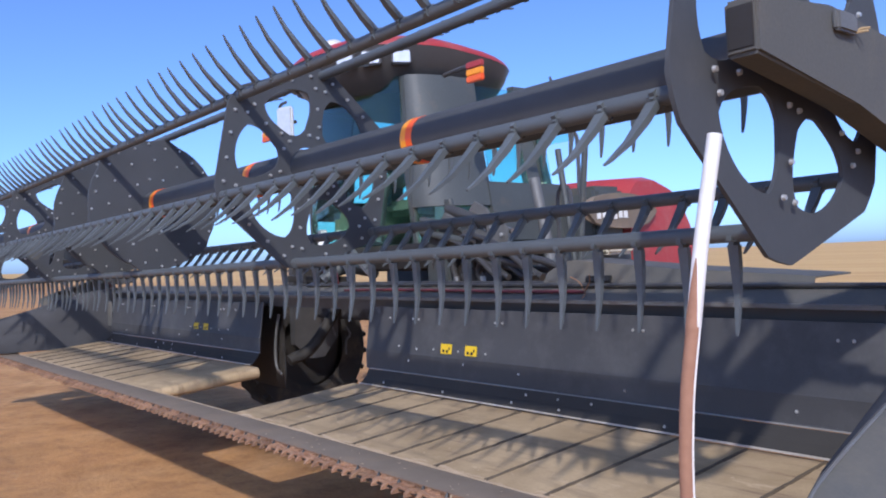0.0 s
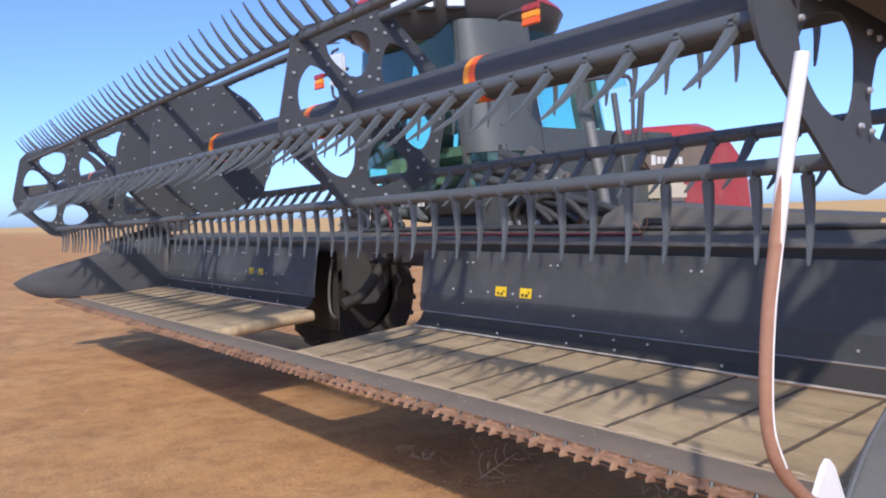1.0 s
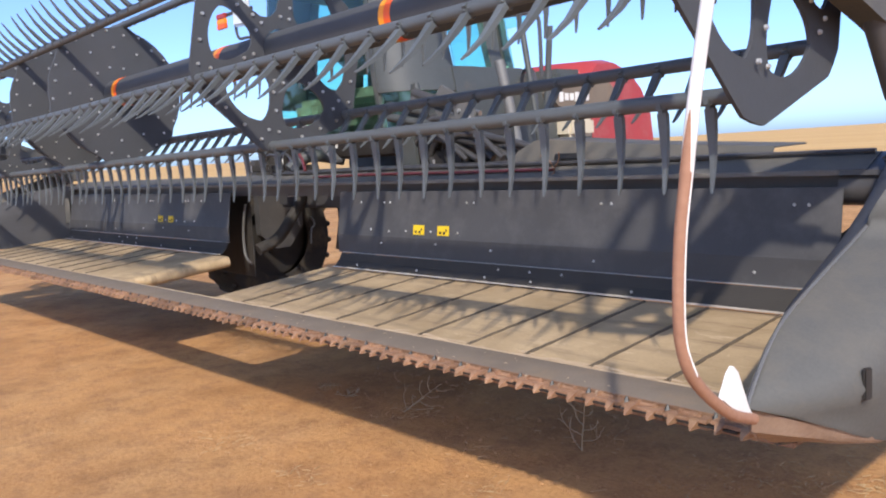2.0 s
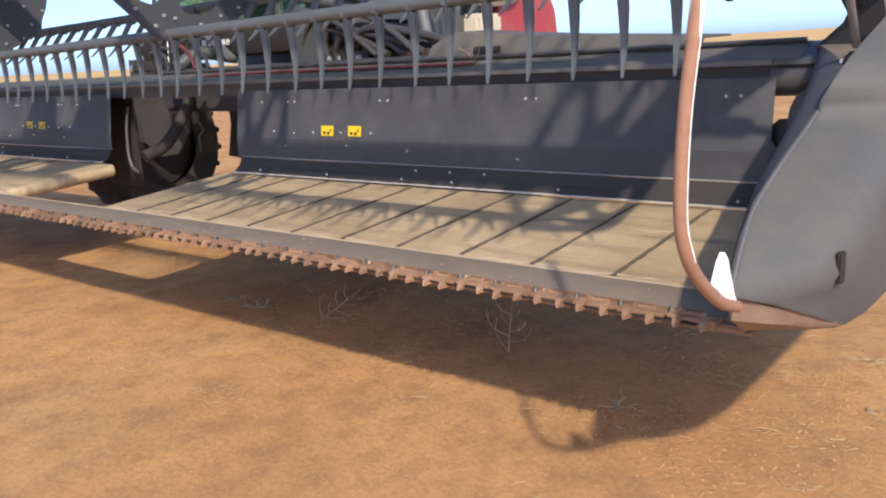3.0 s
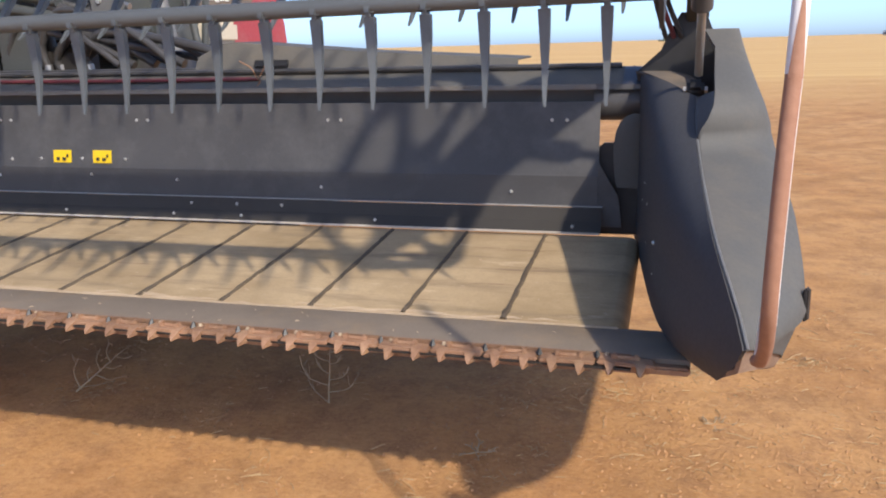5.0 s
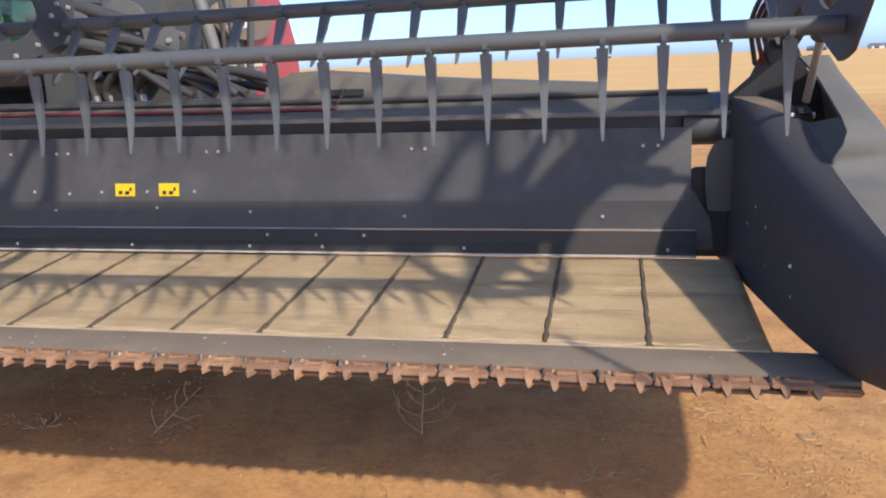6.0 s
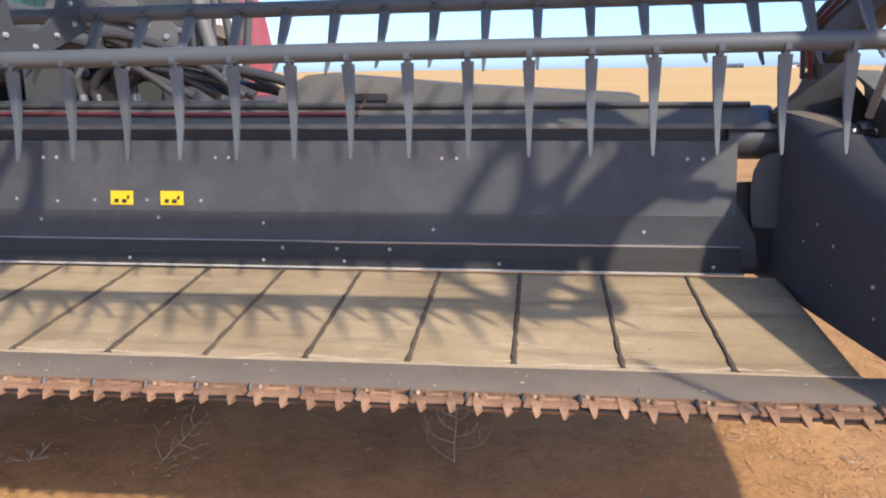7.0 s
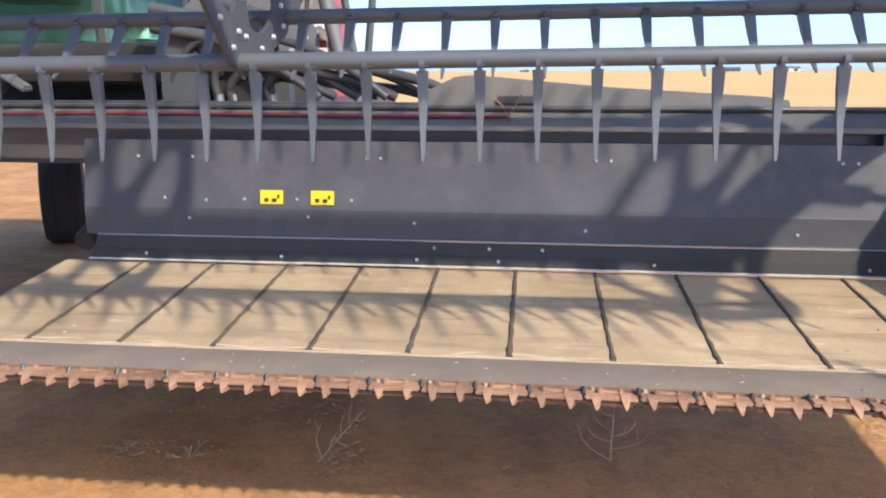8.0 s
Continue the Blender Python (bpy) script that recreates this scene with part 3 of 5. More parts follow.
    part("gusset", b, M_INK, shield, "black gusset plate")
    b = B()
    add_box(b, (fx(0.217), 0.935, 1.292), (0.060, 0.075, 0.055), Matrix.Rotation(0.5, 4, "X"), 0.012)
    foot = part("cylinder_foot", b, M_INK, shield, "black cylinder clevis")
    b = B()
    add_rod(b, (fx(0.217) - 0.040, 0.93, 1.294), (fx(0.217) + 0.040, 0.93, 1.294), 0.011, None, 10)
    part("clevis_pin", b, M_BRIGHT, foot, "bright clevis pin")
    return shield


shield_r, shield_l = end_shield(False), end_shield(True)
pieces("wall_bolt", bolt_mesh, shield_r, [Matrix.Translation((0.010 + 0.10 * (1.42 - y), y, z)) @ Matrix.Rotation(radians(-78), 4, "Z") for y, z in ((0.85, 0.98), (0.72, 0.93), (0.70, 0.80), (0.45, 0.86), (0.42, 0.77), (0.95, 0.90))])
b = B()
add_box(b, (0.4585, -0.138, 0.868), (0.012, 0.026, 0.078), Matrix.Rotation(-0.42, 4, "Z"), 0.004)
part("reflector_slot", b, M_DARK, shield_r, "black slot")

# the crop lifter rod on the divider tip
b = B()
rod_pts = [(0.329, -0.440, 0.838), (0.327, -0.53, 0.872), (0.324, -0.61, 0.925), (0.318, -0.675, 0.99), (0.315, -0.705, 1.06), (0.316, -0.712, 1.15), (0.320, -0.706, 1.28), (0.327, -0.690, 1.40)]
add_hose(b, rod_pts, 0.0132, 14, 8)
rod = part("divider_rod", b, M_RODR, header, "bent rusty divider rod, white at the top")
b = B()
add_hose(b, [(0.327, -0.690, 1.40), (0.334, -0.665, 1.55), (0.346, -0.628, 1.738)], 0.0136, 14, 8)
part("rod_paint", b, M_RODW, rod, "white painted upper rod")
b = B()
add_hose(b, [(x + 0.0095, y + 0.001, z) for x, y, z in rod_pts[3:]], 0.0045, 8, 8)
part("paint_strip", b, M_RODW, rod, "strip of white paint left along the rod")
b = B()
tongue = []
for k in range(9):
    # a tapering patch that wraps the painted rod
    t = k / 8
    z, half = 1.395 + 0.125 * t, 0.85 * (1 - t) ** 0.8 + 0.06
    cx_, cy_ = float(np.interp(z, (1.40, 1.55, 1.738), (0.327, 0.334, 0.346))), float(np.interp(z, (1.40, 1.55, 1.738), (-0.690, -0.665, -0.628)))
    tongue.append([(cx_ + 0.0146 * math.sin(0.12 + half * u), cy_ - 0.0146 * math.cos(0.12 + half * u), z) for u in (-1, -0.6, -0.2, 0.2, 0.6, 1)])
add_sheet(b, tongue, 0.001)
part("bare_tongue", b, M_RODR, rod, "rusty tongue where the paint wore off")
b = B()
add_prism(b, [(-0.445, 0.845), (-0.50, 0.862), (-0.58, 0.918), (-0.548, 0.965), (-0.530, 0.978), (-0.512, 0.962), (-0.465, 0.87)], 0.322, 0.333)
part("rod_fin", b, M_RODW, rod, "white plastic fin")

# back beam and what lies on it
bm = B()
bx = [(1.345, 1.278), (1.26, 1.281), (1.262, 1.300), (1.395, 1.354), (1.425, 1.362), (1.46, 1.365), (1.49, 1.34), (1.49, 1.22), (1.46, 1.20), (1.345, 1.20)]
add_prism(bm, bx, HX0 - 0.03, 0.03)
beam = part("back_beam", bm, M_BLACK, header, "black back beam")
# The dusty lip has a lighter grey that draws the highlight along it.
bm = B()
add_box(bm, (MX, 1.258, 1.292), (HX1 - HX0 - 0.3, 0.016, 0.022), None, 0.004)
part("beam_lip", bm, M_GREYPLATE, beam, "dusty lip, its highlight put in as a lighter grey")
bm = B()
add_sheet(bm, [[(HX0 + (HX1 - 0.05 - HX0) * k / 30, y, z) for k in range(31)] for y, z in ((1.263, 1.303), (1.30, 1.319), (1.35, 1.340), (1.397, 1.3585), (1.43, 1.3665))], 0.003)
part("beam_top", bm, M_SHIELD, beam, "dusty dark grey sloping top skin", 60)
bm = B()
add_sheet(bm, [[(x, 1.385, 1.358), (x, 1.41 + 0.35 * (z - 1.36), z), (x, 1.75, z + 0.005)] for k, (x, z) in enumerate(((-0.49, 1.405), (-0.50, 1.408), (-1.2, 1.45), (-1.84, 1.505), (-1.9, 1.50), (-2.02, 1.44)))], 0.006)
cover = part("beam_cover", bm, M_SHIELD, beam, "dusty grey sheet cover")
bm = B()
add_box(bm, (-1.62, 1.392, 1.405), (0.17, 0.012, 0.034), Matrix.Rotation(-0.3, 4, "X"), 0.004)
part("hand_slot", bm, M_INK, cover, "black slot in the cover")
for yy, rr, mm, x0, x1, zz in ((1.325, 0.007, M_REDLINE, -3.95, -1.66, 1.339), (1.342, 0.005, M_REDLINE, -3.9, -1.70, 1.344), (1.39, 0.011, M_HOSE, -4.6, -0.06, 1.371), (1.425, 0.012, M_HOSE, -4.6, -0.5, 1.381)):
    bm = B()
    add_hose(bm, [(x0, yy, zz), (x0 * 0.7 + x1 * 0.3, yy + 0.01, zz + 0.004), (x0 * 0.3 + x1 * 0.7, yy - 0.01, zz), (x1, yy, zz)], rr, 8)
    part("beam_line", bm, mm, beam, "red line" if mm is M_REDLINE else "black line")
for a, c in (((-1.66, 1.325, 1.335), (-1.60, 1.30, 1.43)), ((-1.66, 1.325, 1.335), (-1.73, 1.30, 1.42)), ((-1.66, 1.325, 1.335), (-1.64, 1.28, 1.31))):
    bm = B()
    add_hose(bm, [a, tuple((p + q) / 2 + 0.01 for p, q in zip(a, c)), c], 0.003, 6, 4)
    part("cable_tie", bm, M_RUST, beam, "loose tie end")
bm = B()
add_rod(bm, (-0.16, 1.34, 1.23), (0.02, 1.34, 1.23), 0.075, None, 20)
part("beam_end", bm, M_BLACK, beam, "round black tube end")
for fx in (lambda x: x, mirror_x):
    bm = B()
    add_prism(bm, [(fx(-0.24), 0.70), (fx(-0.24), 1.05), (fx(-0.14), 1.052), (fx(-0.115), 1.072), (fx(-0.04), 1.075), (fx(0.0), 1.05), (fx(0.06), 1.05), (fx(0.06), 0.70)], 1.262, 1.272, "y")
    bracket = part("end_bracket", bm, M_INK, beam, "black end bracket")
    bm = B()
    edge = [(0.90, -0.060), (0.94, -0.068), (1.00, -0.074), (1.06, -0.076), (1.12, -0.068), (1.16, -0.050), (1.18, -0.028), (1.19, 0.0)]
    add_sheet(bm, [[(fx(x0 + (0.055 - x0) * u), 1.236 - 0.035 * math.sin(math.pi * (0.12 + 0.6 * u)) + 0.10 * max(0.0, z - 1.06), z) for u in (0, 0.15, 0.35, 0.6, 0.8, 1)] for z, x0 in edge], 0.004)
    part("end_plate", bm, M_SHIELD, bracket, "grey rounded end plate", 60)
    bm = B()
    add_prism(bm, [(fx(-0.1305), 1.00), (fx(-0.1305), 0.74), (fx(-0.035), 0.74), (fx(-0.050), 0.865)], 1.206, 1.212, "y")
    part("sheet_foot", bm, M_SHEET, bracket, "charcoal foot of the back sheet")
# what hangs behind the opening
bm = B()
add_sheet(bm, [[(x, 1.50 + 0.10 * (x + 5.2) * (x + 5.2), z) for x in (-6.68, -6.28, -5.88, -5.53, -5.20)] for z in (1.22, 0.95, 0.70, 0.48)], 0.012)
part("forming_shield", bm, M_KICK, header, "black forming shield behind the opening")
bm = B()
add_hose(bm, [(-5.22, 1.46, 1.12), (-5.24, 1.44, 0.98), (-5.27, 1.44, 0.80), (-5.25, 1.44, 0.66), (-5.18, 1.45, 0.60)], 0.012, 8)
part("shield_rod", bm, M_GREYPLATE, header, "bent grey rod")
# ---------------------------------------------------------------- reel
RY, RZ, RR = 0.12, 1.985, 0.475
PHASE = -12.0
reel = thing("pickup_reel", (CX, RY, RZ), "dark grey pickup reel with plastic tines, held above the knife", "reel")
reel.rotation_euler.y = -0.012                # one end stands a little higher
bm = B()
add_rod(bm, (mirror_x(0.10), RY, RZ), (0.10, RY, RZ), 0.0915, None, 32)
tube = part("reel_tube", bm, M_TUBE, reel, "thick dark reel tube")
for x in (-1.43, -2.85, -4.24, mirror_x(-1.43), mirror_x(-2.85)):
    bm = B()
    add_rod(bm, (x - 0.035, RY, RZ), (x + 0.035, RY, RZ), 0.0935, None, 32)
    band = part("reflective_band", bm, M_ORANGE, tube, "bright red-orange reflective band")
    bm = B()
    add_rod(bm, (x - 0.036, RY, RZ), (x - 0.004, RY, RZ), 0.0945, None, 32)
    part("band_edge", bm, M_AMBER, band, "amber half of the band")


def on_reel(deg, r, x=0.0):
    a = radians(deg)
    return Vector((x, RY + r * math.sin(a), RZ - r * math.cos(a)))


def reel_disc(x, k_=1.0):
    """A six-cornered plate with rounded openings between its arms, cornered at the bats."""
    b = B()

    def outer(d):
        return k_ * min(0.530, 0.560 * math.cos(radians(30)) / math.cos(radians(30 - abs(d))))

    def border():
        """Once round a sector between two arms: radius 0 to 1 and degrees from its middle."""
        for i in range(10):
            yield 0.0, -30 + 6 * i
        for i in range(8):
            yield i / 8, 30
        for i in range(10):
            yield 1.0, 30 - 6 * i
        for i in range(8):
            yield 1 - i / 8, -30

    for k in range(6):
        mid_d = PHASE + 30 + 60 * k
        ring_o, ring_i = [], []
        for f, d in border():
            r_out = outer(30 - abs(d))
            ring_o.append(b.verts.new(on_reel(mid_d + d, 0.10 + (r_out - 0.10) * f, x - 0.006)))
            a, e = 2 * f - 1, d / 30
            a, e = a * math.sqrt(1 - 0.36 * e * e), e * math.sqrt(1 - 0.36 * a * a)
            rr = k_ * (0.292 + 0.118 * a)
            lim = 30 - math.degrees(math.asin(0.036 / rr))
            ring_i.append(b.verts.new(on_reel(mid_d + e * lim, rr, x - 0.006)))
        n = len(ring_o)
        for i in range(n):
            j = (i + 1) % n
            b.faces.new((ring_o[i], ring_o[j], ring_i[j], ring_i[i]))
    bmesh.ops.remove_doubles(b, verts=b.verts, dist=0.0004)
    bmesh.ops.recalc_face_normals(b, faces=b.faces)
    bmesh.ops.solidify(b, geom=b.faces[:], thickness=0.012)
    return part("reel_disc", b, M_TUBE, reel, "dark steel reel disc with cut openings", 30)


bm = B()
add_rod(bm, (0, 0, 0), (0.009, 0, 0), 0.0085, 0.0065, 8)
disc_bolt = finish(bm, "disc_bolt", M_BRIGHT)
for x in (0.12, -2.35, mirror_x(-2.35), mirror_x(0.12)):
    end_disc = x in (0.12, mirror_x(0.12))
    d = reel_disc(x, 1.05 if end_disc else 0.95)
    pieces("disc_bolt", disc_bolt, d, [on_reel(PHASE + 60 * k + o, r, x + 0.006) for k in range(6) for o, r in ((-9, 0.16), (9, 0.16), (-4, 0.40), (4, 0.40), (0, 0.30)) + (() if end_disc else ((-8, 0.455), (8, 0.455), (-6, 0.215), (22, 0.43), (-22, 0.43)))])
# closed drive discs either side of the middle arm
for x in (-4.42, -5.25):
    bm = B()
    ring = [on_reel(PHASE + 10 * i, 0.44 if i % 6 else 0.47, 0) for i in range(36)]
    add_prism(bm, [(p.y, p.z) for p in ring], x - 0.012, x + 0.012)
    d = part("reel_disc", bm, M_TUBE, reel, "closed dark steel reel disc with bright bolts", 30)
    pieces("disc_bolt", disc_bolt, d, [on_reel(PHASE + 30 * k + o, r, x + 0.012) for k in range(12) for o, r in ((0, 0.40), (11, 0.31), (-7, 0.18), (16, 0.42))])
bm = B()
add_rod(bm, (-4.55, RY, RZ), (-5.12, RY, RZ), 0.17, None, 28)
part("reel_drum", bm, M_TUBE, reel, "dark drive drum")


def tine_mesh():
    """A moulded tine: a clip round the bat, and a flat tapered finger."""
    b = B()
    add_box(b, (0, 0, -0.012), (0.034, 0.052, 0.036), None, 0.010)
    secs = [(-0.03, 0.0155, 0.009, 0.0), (-0.09, 0.013, 0.009, 0.005), (-0.17, 0.0085, 0.0065, 0.006), (-0.245, 0.005, 0.004, -0.004), (-0.268, 0.003, 0.0025, -0.009)]
    rings = [[b.verts.new((sx * w, y + sy * d, z)) for sx, sy in ((-1, -1), (1, -1), (1, 1), (-1, 1))] for z, w, d, y in secs]
    for u, v in zip(rings, rings[1:]):
        for k in range(4):
            b.faces.new((u[k], u[(k + 1) % 4], v[(k + 1) % 4], v[k]))
    b.faces.new(rings[-1])
    return finish(b, "tine", M_TINE, 50)


tm = tine_mesh()
tine_turn = {0: -2, 1: -42, 2: 0, 3: 110, 4: -138, 5: -50}       # degrees from hanging, bat by bat
for k in range(6):
    a = PHASE + 60 * k
    c = on_reel(a, RR)
    bm = B()
    add_rod(bm, (mirror_x(0.10), c.y, c.z), (0.10, c.y, c.z), 0.0235, None, 14)
    bat = part("bat", bm, M_REEL, reel, "grey bat tube carrying tines")
    rnd = random.Random(k)
    pieces("tine", tm, bat, [Matrix.Translation((-0.02 - 0.1524 * i + 0.02 * (k % 3), c.y, c.z)) @ Matrix.Rotation(radians(tine_turn[k] + rnd.uniform(-3, 3)), 4, "X") for i in range(59)])
for end, fx in ((0, lambda x: x), (1, mirror_x)):
    bm = B()
    arm = [(RY - 0.42, RZ + 0.035), (RY - 0.06, RZ + 0.072), (RY + 0.45, RZ + 0.02), (1.55, 1.62), (1.58, 1.46), (1.40, 1.44), (RY + 0.45, RZ - 0.27), (RY + 0.05, RZ - 0.16), (RY - 0.42, RZ - 0.09)]
    add_prism(bm, arm, fx(0.175), fx(0.255))
    bmesh.ops.bevel(bm, geom=bm.edges[:], offset=0.008, segments=2, affect="EDGES")
    arm_ob = part("reel_arm", bm, M_SHIELD, reel, "thick grey box-section reel arm")
    bm = B()
    add_box(bm, (fx(0.215), RY - 0.4205, RZ - 0.028), (0.062, 0.006, 0.095), None, 0.002)
    part("arm_mouth", bm, M_DARK, arm_ob, "dark open end of the arm")
    bm = B()
    add_box(bm, (fx(0.265), RY - 0.03, RZ + 0.03), (0.02, 0.10, 0.05), None, 0.006)
    part("arm_plate", bm, M_GREYPLATE, arm_ob, "worn pale plate on the arm")
    bm = B()
    add_rod(bm, (fx(0.10), RY, RZ), (fx(0.176), RY, RZ), 0.09, 0.07, 20)
    part("bearing", bm, M_BLACK, arm_ob, "black bearing")
    bm = B()
    add_rod(bm, (fx(0.217), 0.925, 1.29), (fx(0.217), 0.72, 1.55), 0.014, None, 12)
    part("cylinder_rod", bm, M_STEEL, arm_ob, "bright cylinder rod")
    bm = B()
    add_rod(bm, (fx(0.217), 0.755, 1.505), (fx(0.217), 0.56, 1.75), 0.034, None, 16)
    part("cylinder", bm, M_BLACK, arm_ob, "black hydraulic cylinder")
    for j in range(3):
        bm = B()
        add_hose(bm, [(fx(0.10 + 0.03 * j), 1.30, 1.42), (fx(0.06 + 0.02 * j), 1.15, 1.58), (fx(0.09 + 0.03 * j), 0.95, 1.70), (fx(0.13), 0.6, 1.80)], 0.010, 8)
        part("arm_hose", bm, M_REDLINE if j == 1 else M_HOSE, arm_ob, "hydraulic hose")

# ---------------------------------------------------------------- windrower
tractor = thing("windrower", (CX, 3.0, 0.0), "red and grey self-propelled windrower with a glazed cab", "windrower")


def wheel(x, y, r, w, name, face):
    """A ribbed tyre on a dished rim."""
    b = B()
    n = 40
    prof = [(0.55, -0.46), (0.78, -0.5), (0.93, -0.47), (0.985, -0.36), (1.0, 0.0), (0.985, 0.36), (0.93, 0.47), (0.78, 0.5), (0.55, 0.46)]
    rows = [[(x + v * w, y + u * r * math.sin(a), r + 0.0 + u * r * math.cos(a)) for u, v in prof] for a in (2 * math.pi * i / n for i in range(n + 1))]
    add_sheet(b, rows)
    tyre = part(name, b, M_RUBBER, tractor, "worn black tyre")
    if "caster" in name:
        for k in (-0.3, -0.1, 0.1, 0.3):
            b = B()
            add_sheet(b, [[(x + (k + v) * w, y + r * u * math.sin(a), r + r * u * math.cos(a)) for v, u in ((-0.075, 0.985), (-0.065, 1.0), (0.065, 1.0), (0.075, 0.985))] for a in (2 * math.pi * i / n for i in range(n + 1))])
            part("tread_rib", b, M_RUBBER, tyre, "tread rib")
    else:
        b = B()
        add_box(b, (0, 0, 0), (w * 0.46, r * 0.07, r * 0.05), None, 0.006)
        lug = finish(b, "tread_lug", M_RUBBER)
        turns = [(2 * math.pi * i / 24, s) for i in range(24) for s in (-1, 1)]
        pieces("tread_lug", lug, tyre, [Matrix.Translation((x + s * w * 0.24, y + r * 0.97 * math.sin(a + s * 0.06), r + r * 0.97 * math.cos(a + s * 0.06)))
                                        @ Matrix.Rotation(-a, 4, "X") @ Matrix.Rotation(s * 0.45, 4, "Z") for a, s in turns])
    b = B()
    add_rod(b, (x - w * 0.3, y, r), (x + w * 0.3, y, r), r * 0.56, None, 28)
    add_rod(b, (x - w * 0.42, y, r), (x + w * 0.42, y, r), r * 0.2, None, 16)
    part("rim", b, M_DARK, tyre, "dark steel rim")
    return tyre


for s in (-1, 1):
    wheel(CX + s * 1.96, 2.32, 0.68, 0.46, "drive_wheel", s)
    caster = wheel(CX + s * 1.40, 4.85, 0.44, 0.36, "caster_wheel", s)
    swing = Matrix.Translation((CX + s * 1.40, 4.85, 0)) @ Matrix.Rotation(0.15 if s > 0 else 0.5, 4, "Z") @ Matrix.Translation((-CX - s * 1.40, -4.85, 0))
    for ob in (caster, *caster.children):
        ob.data.transform(swing)
    b = B()
    add_prism(b, [(2.07, 1.5), (2.07, 0.75), (2.24, 0.6), (2.40, 0.6), (2.57, 0.8), (2.57, 1.5)], CX + s * 1.63, CX + s * 1.72)
    leg = part("drive_leg", b, M_BLACK, tractor, "black drive leg")
    for pts_ in ([(2.46, 1.20), (2.47, 1.00), (2.52, 0.80)], [(2.66, 0.88), (2.70, 0.80), (2.65, 0.74), (2.64, 0.60)]):
        b = B()
        add_hose(b, [(CX + s * 1.61, y_, z_) for y_, z_ in pts_], 0.011, 8)
        part("leg_hose", b, M_GREYPLATE, leg, "worn grey hose")
    b = B()
    add_hose(b, [(CX + s * 0.7, 2.0, 1.15), (CX + s * 0.7, 1.72, 0.82), (CX + s * 0.72, 1.5, 0.72)], 0.05, 10)
    part("lift_arm", b, M_KICK, tractor, "black lift arm")
b = B()
add_box(b, (CX, 3.6, 1.15), (2.3, 3.2, 0.22), None, 0.03)
part("frame_rail", b, M_BLACK, tractor, "black main frame")

b = B()
add_prism(b, [(-5.13, 1.25), (-5.12, 0.90), (-5.20, 0.62), (-4.99, 0.60), (-4.93, 0.85), (-4.96, 1.25)], 2.36, 2.44, "y")
part("lift_leg", b, M_KICK, tractor, "black lift leg")
b = B()
add_prism(b, [(-4.90, 0.90), (-4.99, 0.66), (-4.96, 0.64), (-4.865, 0.86)], 2.34, 2.35, "y")
part("float_link", b, M_STEEL, tractor, "bare steel float link")

# cab
X0, X1, Y0, Y1 = CX - 1.06, CX + 1.06, 1.78, 3.10
CZ0, CZ1 = 1.66, 2.93


def side_x(s, z):
    """The cab's sides lean in towards the roof."""
    return CX + s * (1.06 - 0.25 * (z - CZ0) / (CZ1 - CZ0))


def cab_post(a, c, w, d, name="cab_post"):
    b = B()
    a, c = Vector(a), Vector(c)
    rows = [[(p.x - w / 2, p.y - d / 2, p.z), (p.x + w / 2, p.y - d / 2, p.z), (p.x + w / 2, p.y + d / 2, p.z), (p.x - w / 2, p.y + d / 2, p.z), (p.x - w / 2, p.y - d / 2, p.z)] for p in (a, (a + c) / 2 + Vector((0, -0.03, 0)), c)]
    add_sheet(b, rows)
    return part(name, b, M_GREYCAB, tractor, "grey cab post")


for s in (-1, 1):
    low_x, top_x = side_x(s, CZ0), side_x(s, CZ1)
    cab_post((CX + s * 0.74, Y0 + 0.03, CZ0), (CX + s * 0.66, Y0 + 0.02, CZ1), 0.05, 0.05)
    cab_post((low_x - s * 0.03, 2.33, CZ0), (top_x - s * 0.03, 2.33, CZ1), 0.07, 0.08)
    cab_post((low_x - s * 0.03, 2.88, CZ0), (top_x - s * 0.03, 2.86, CZ1), 0.07, 0.14)
    cab_post((low_x - s * 0.05, Y1 - 0.03, CZ0), (top_x - s * 0.05, Y1 - 0.06, CZ1), 0.06, 0.06)


def pane(pts, label="teal tinted cab glass"):
    b = B()
    add_sheet(b, [pts[:2], [pts[3], pts[2]]], 0.006)
    p = part("window_pane", b, M_GLASS, tractor, label)
    p.visible_shadow = False
    return p


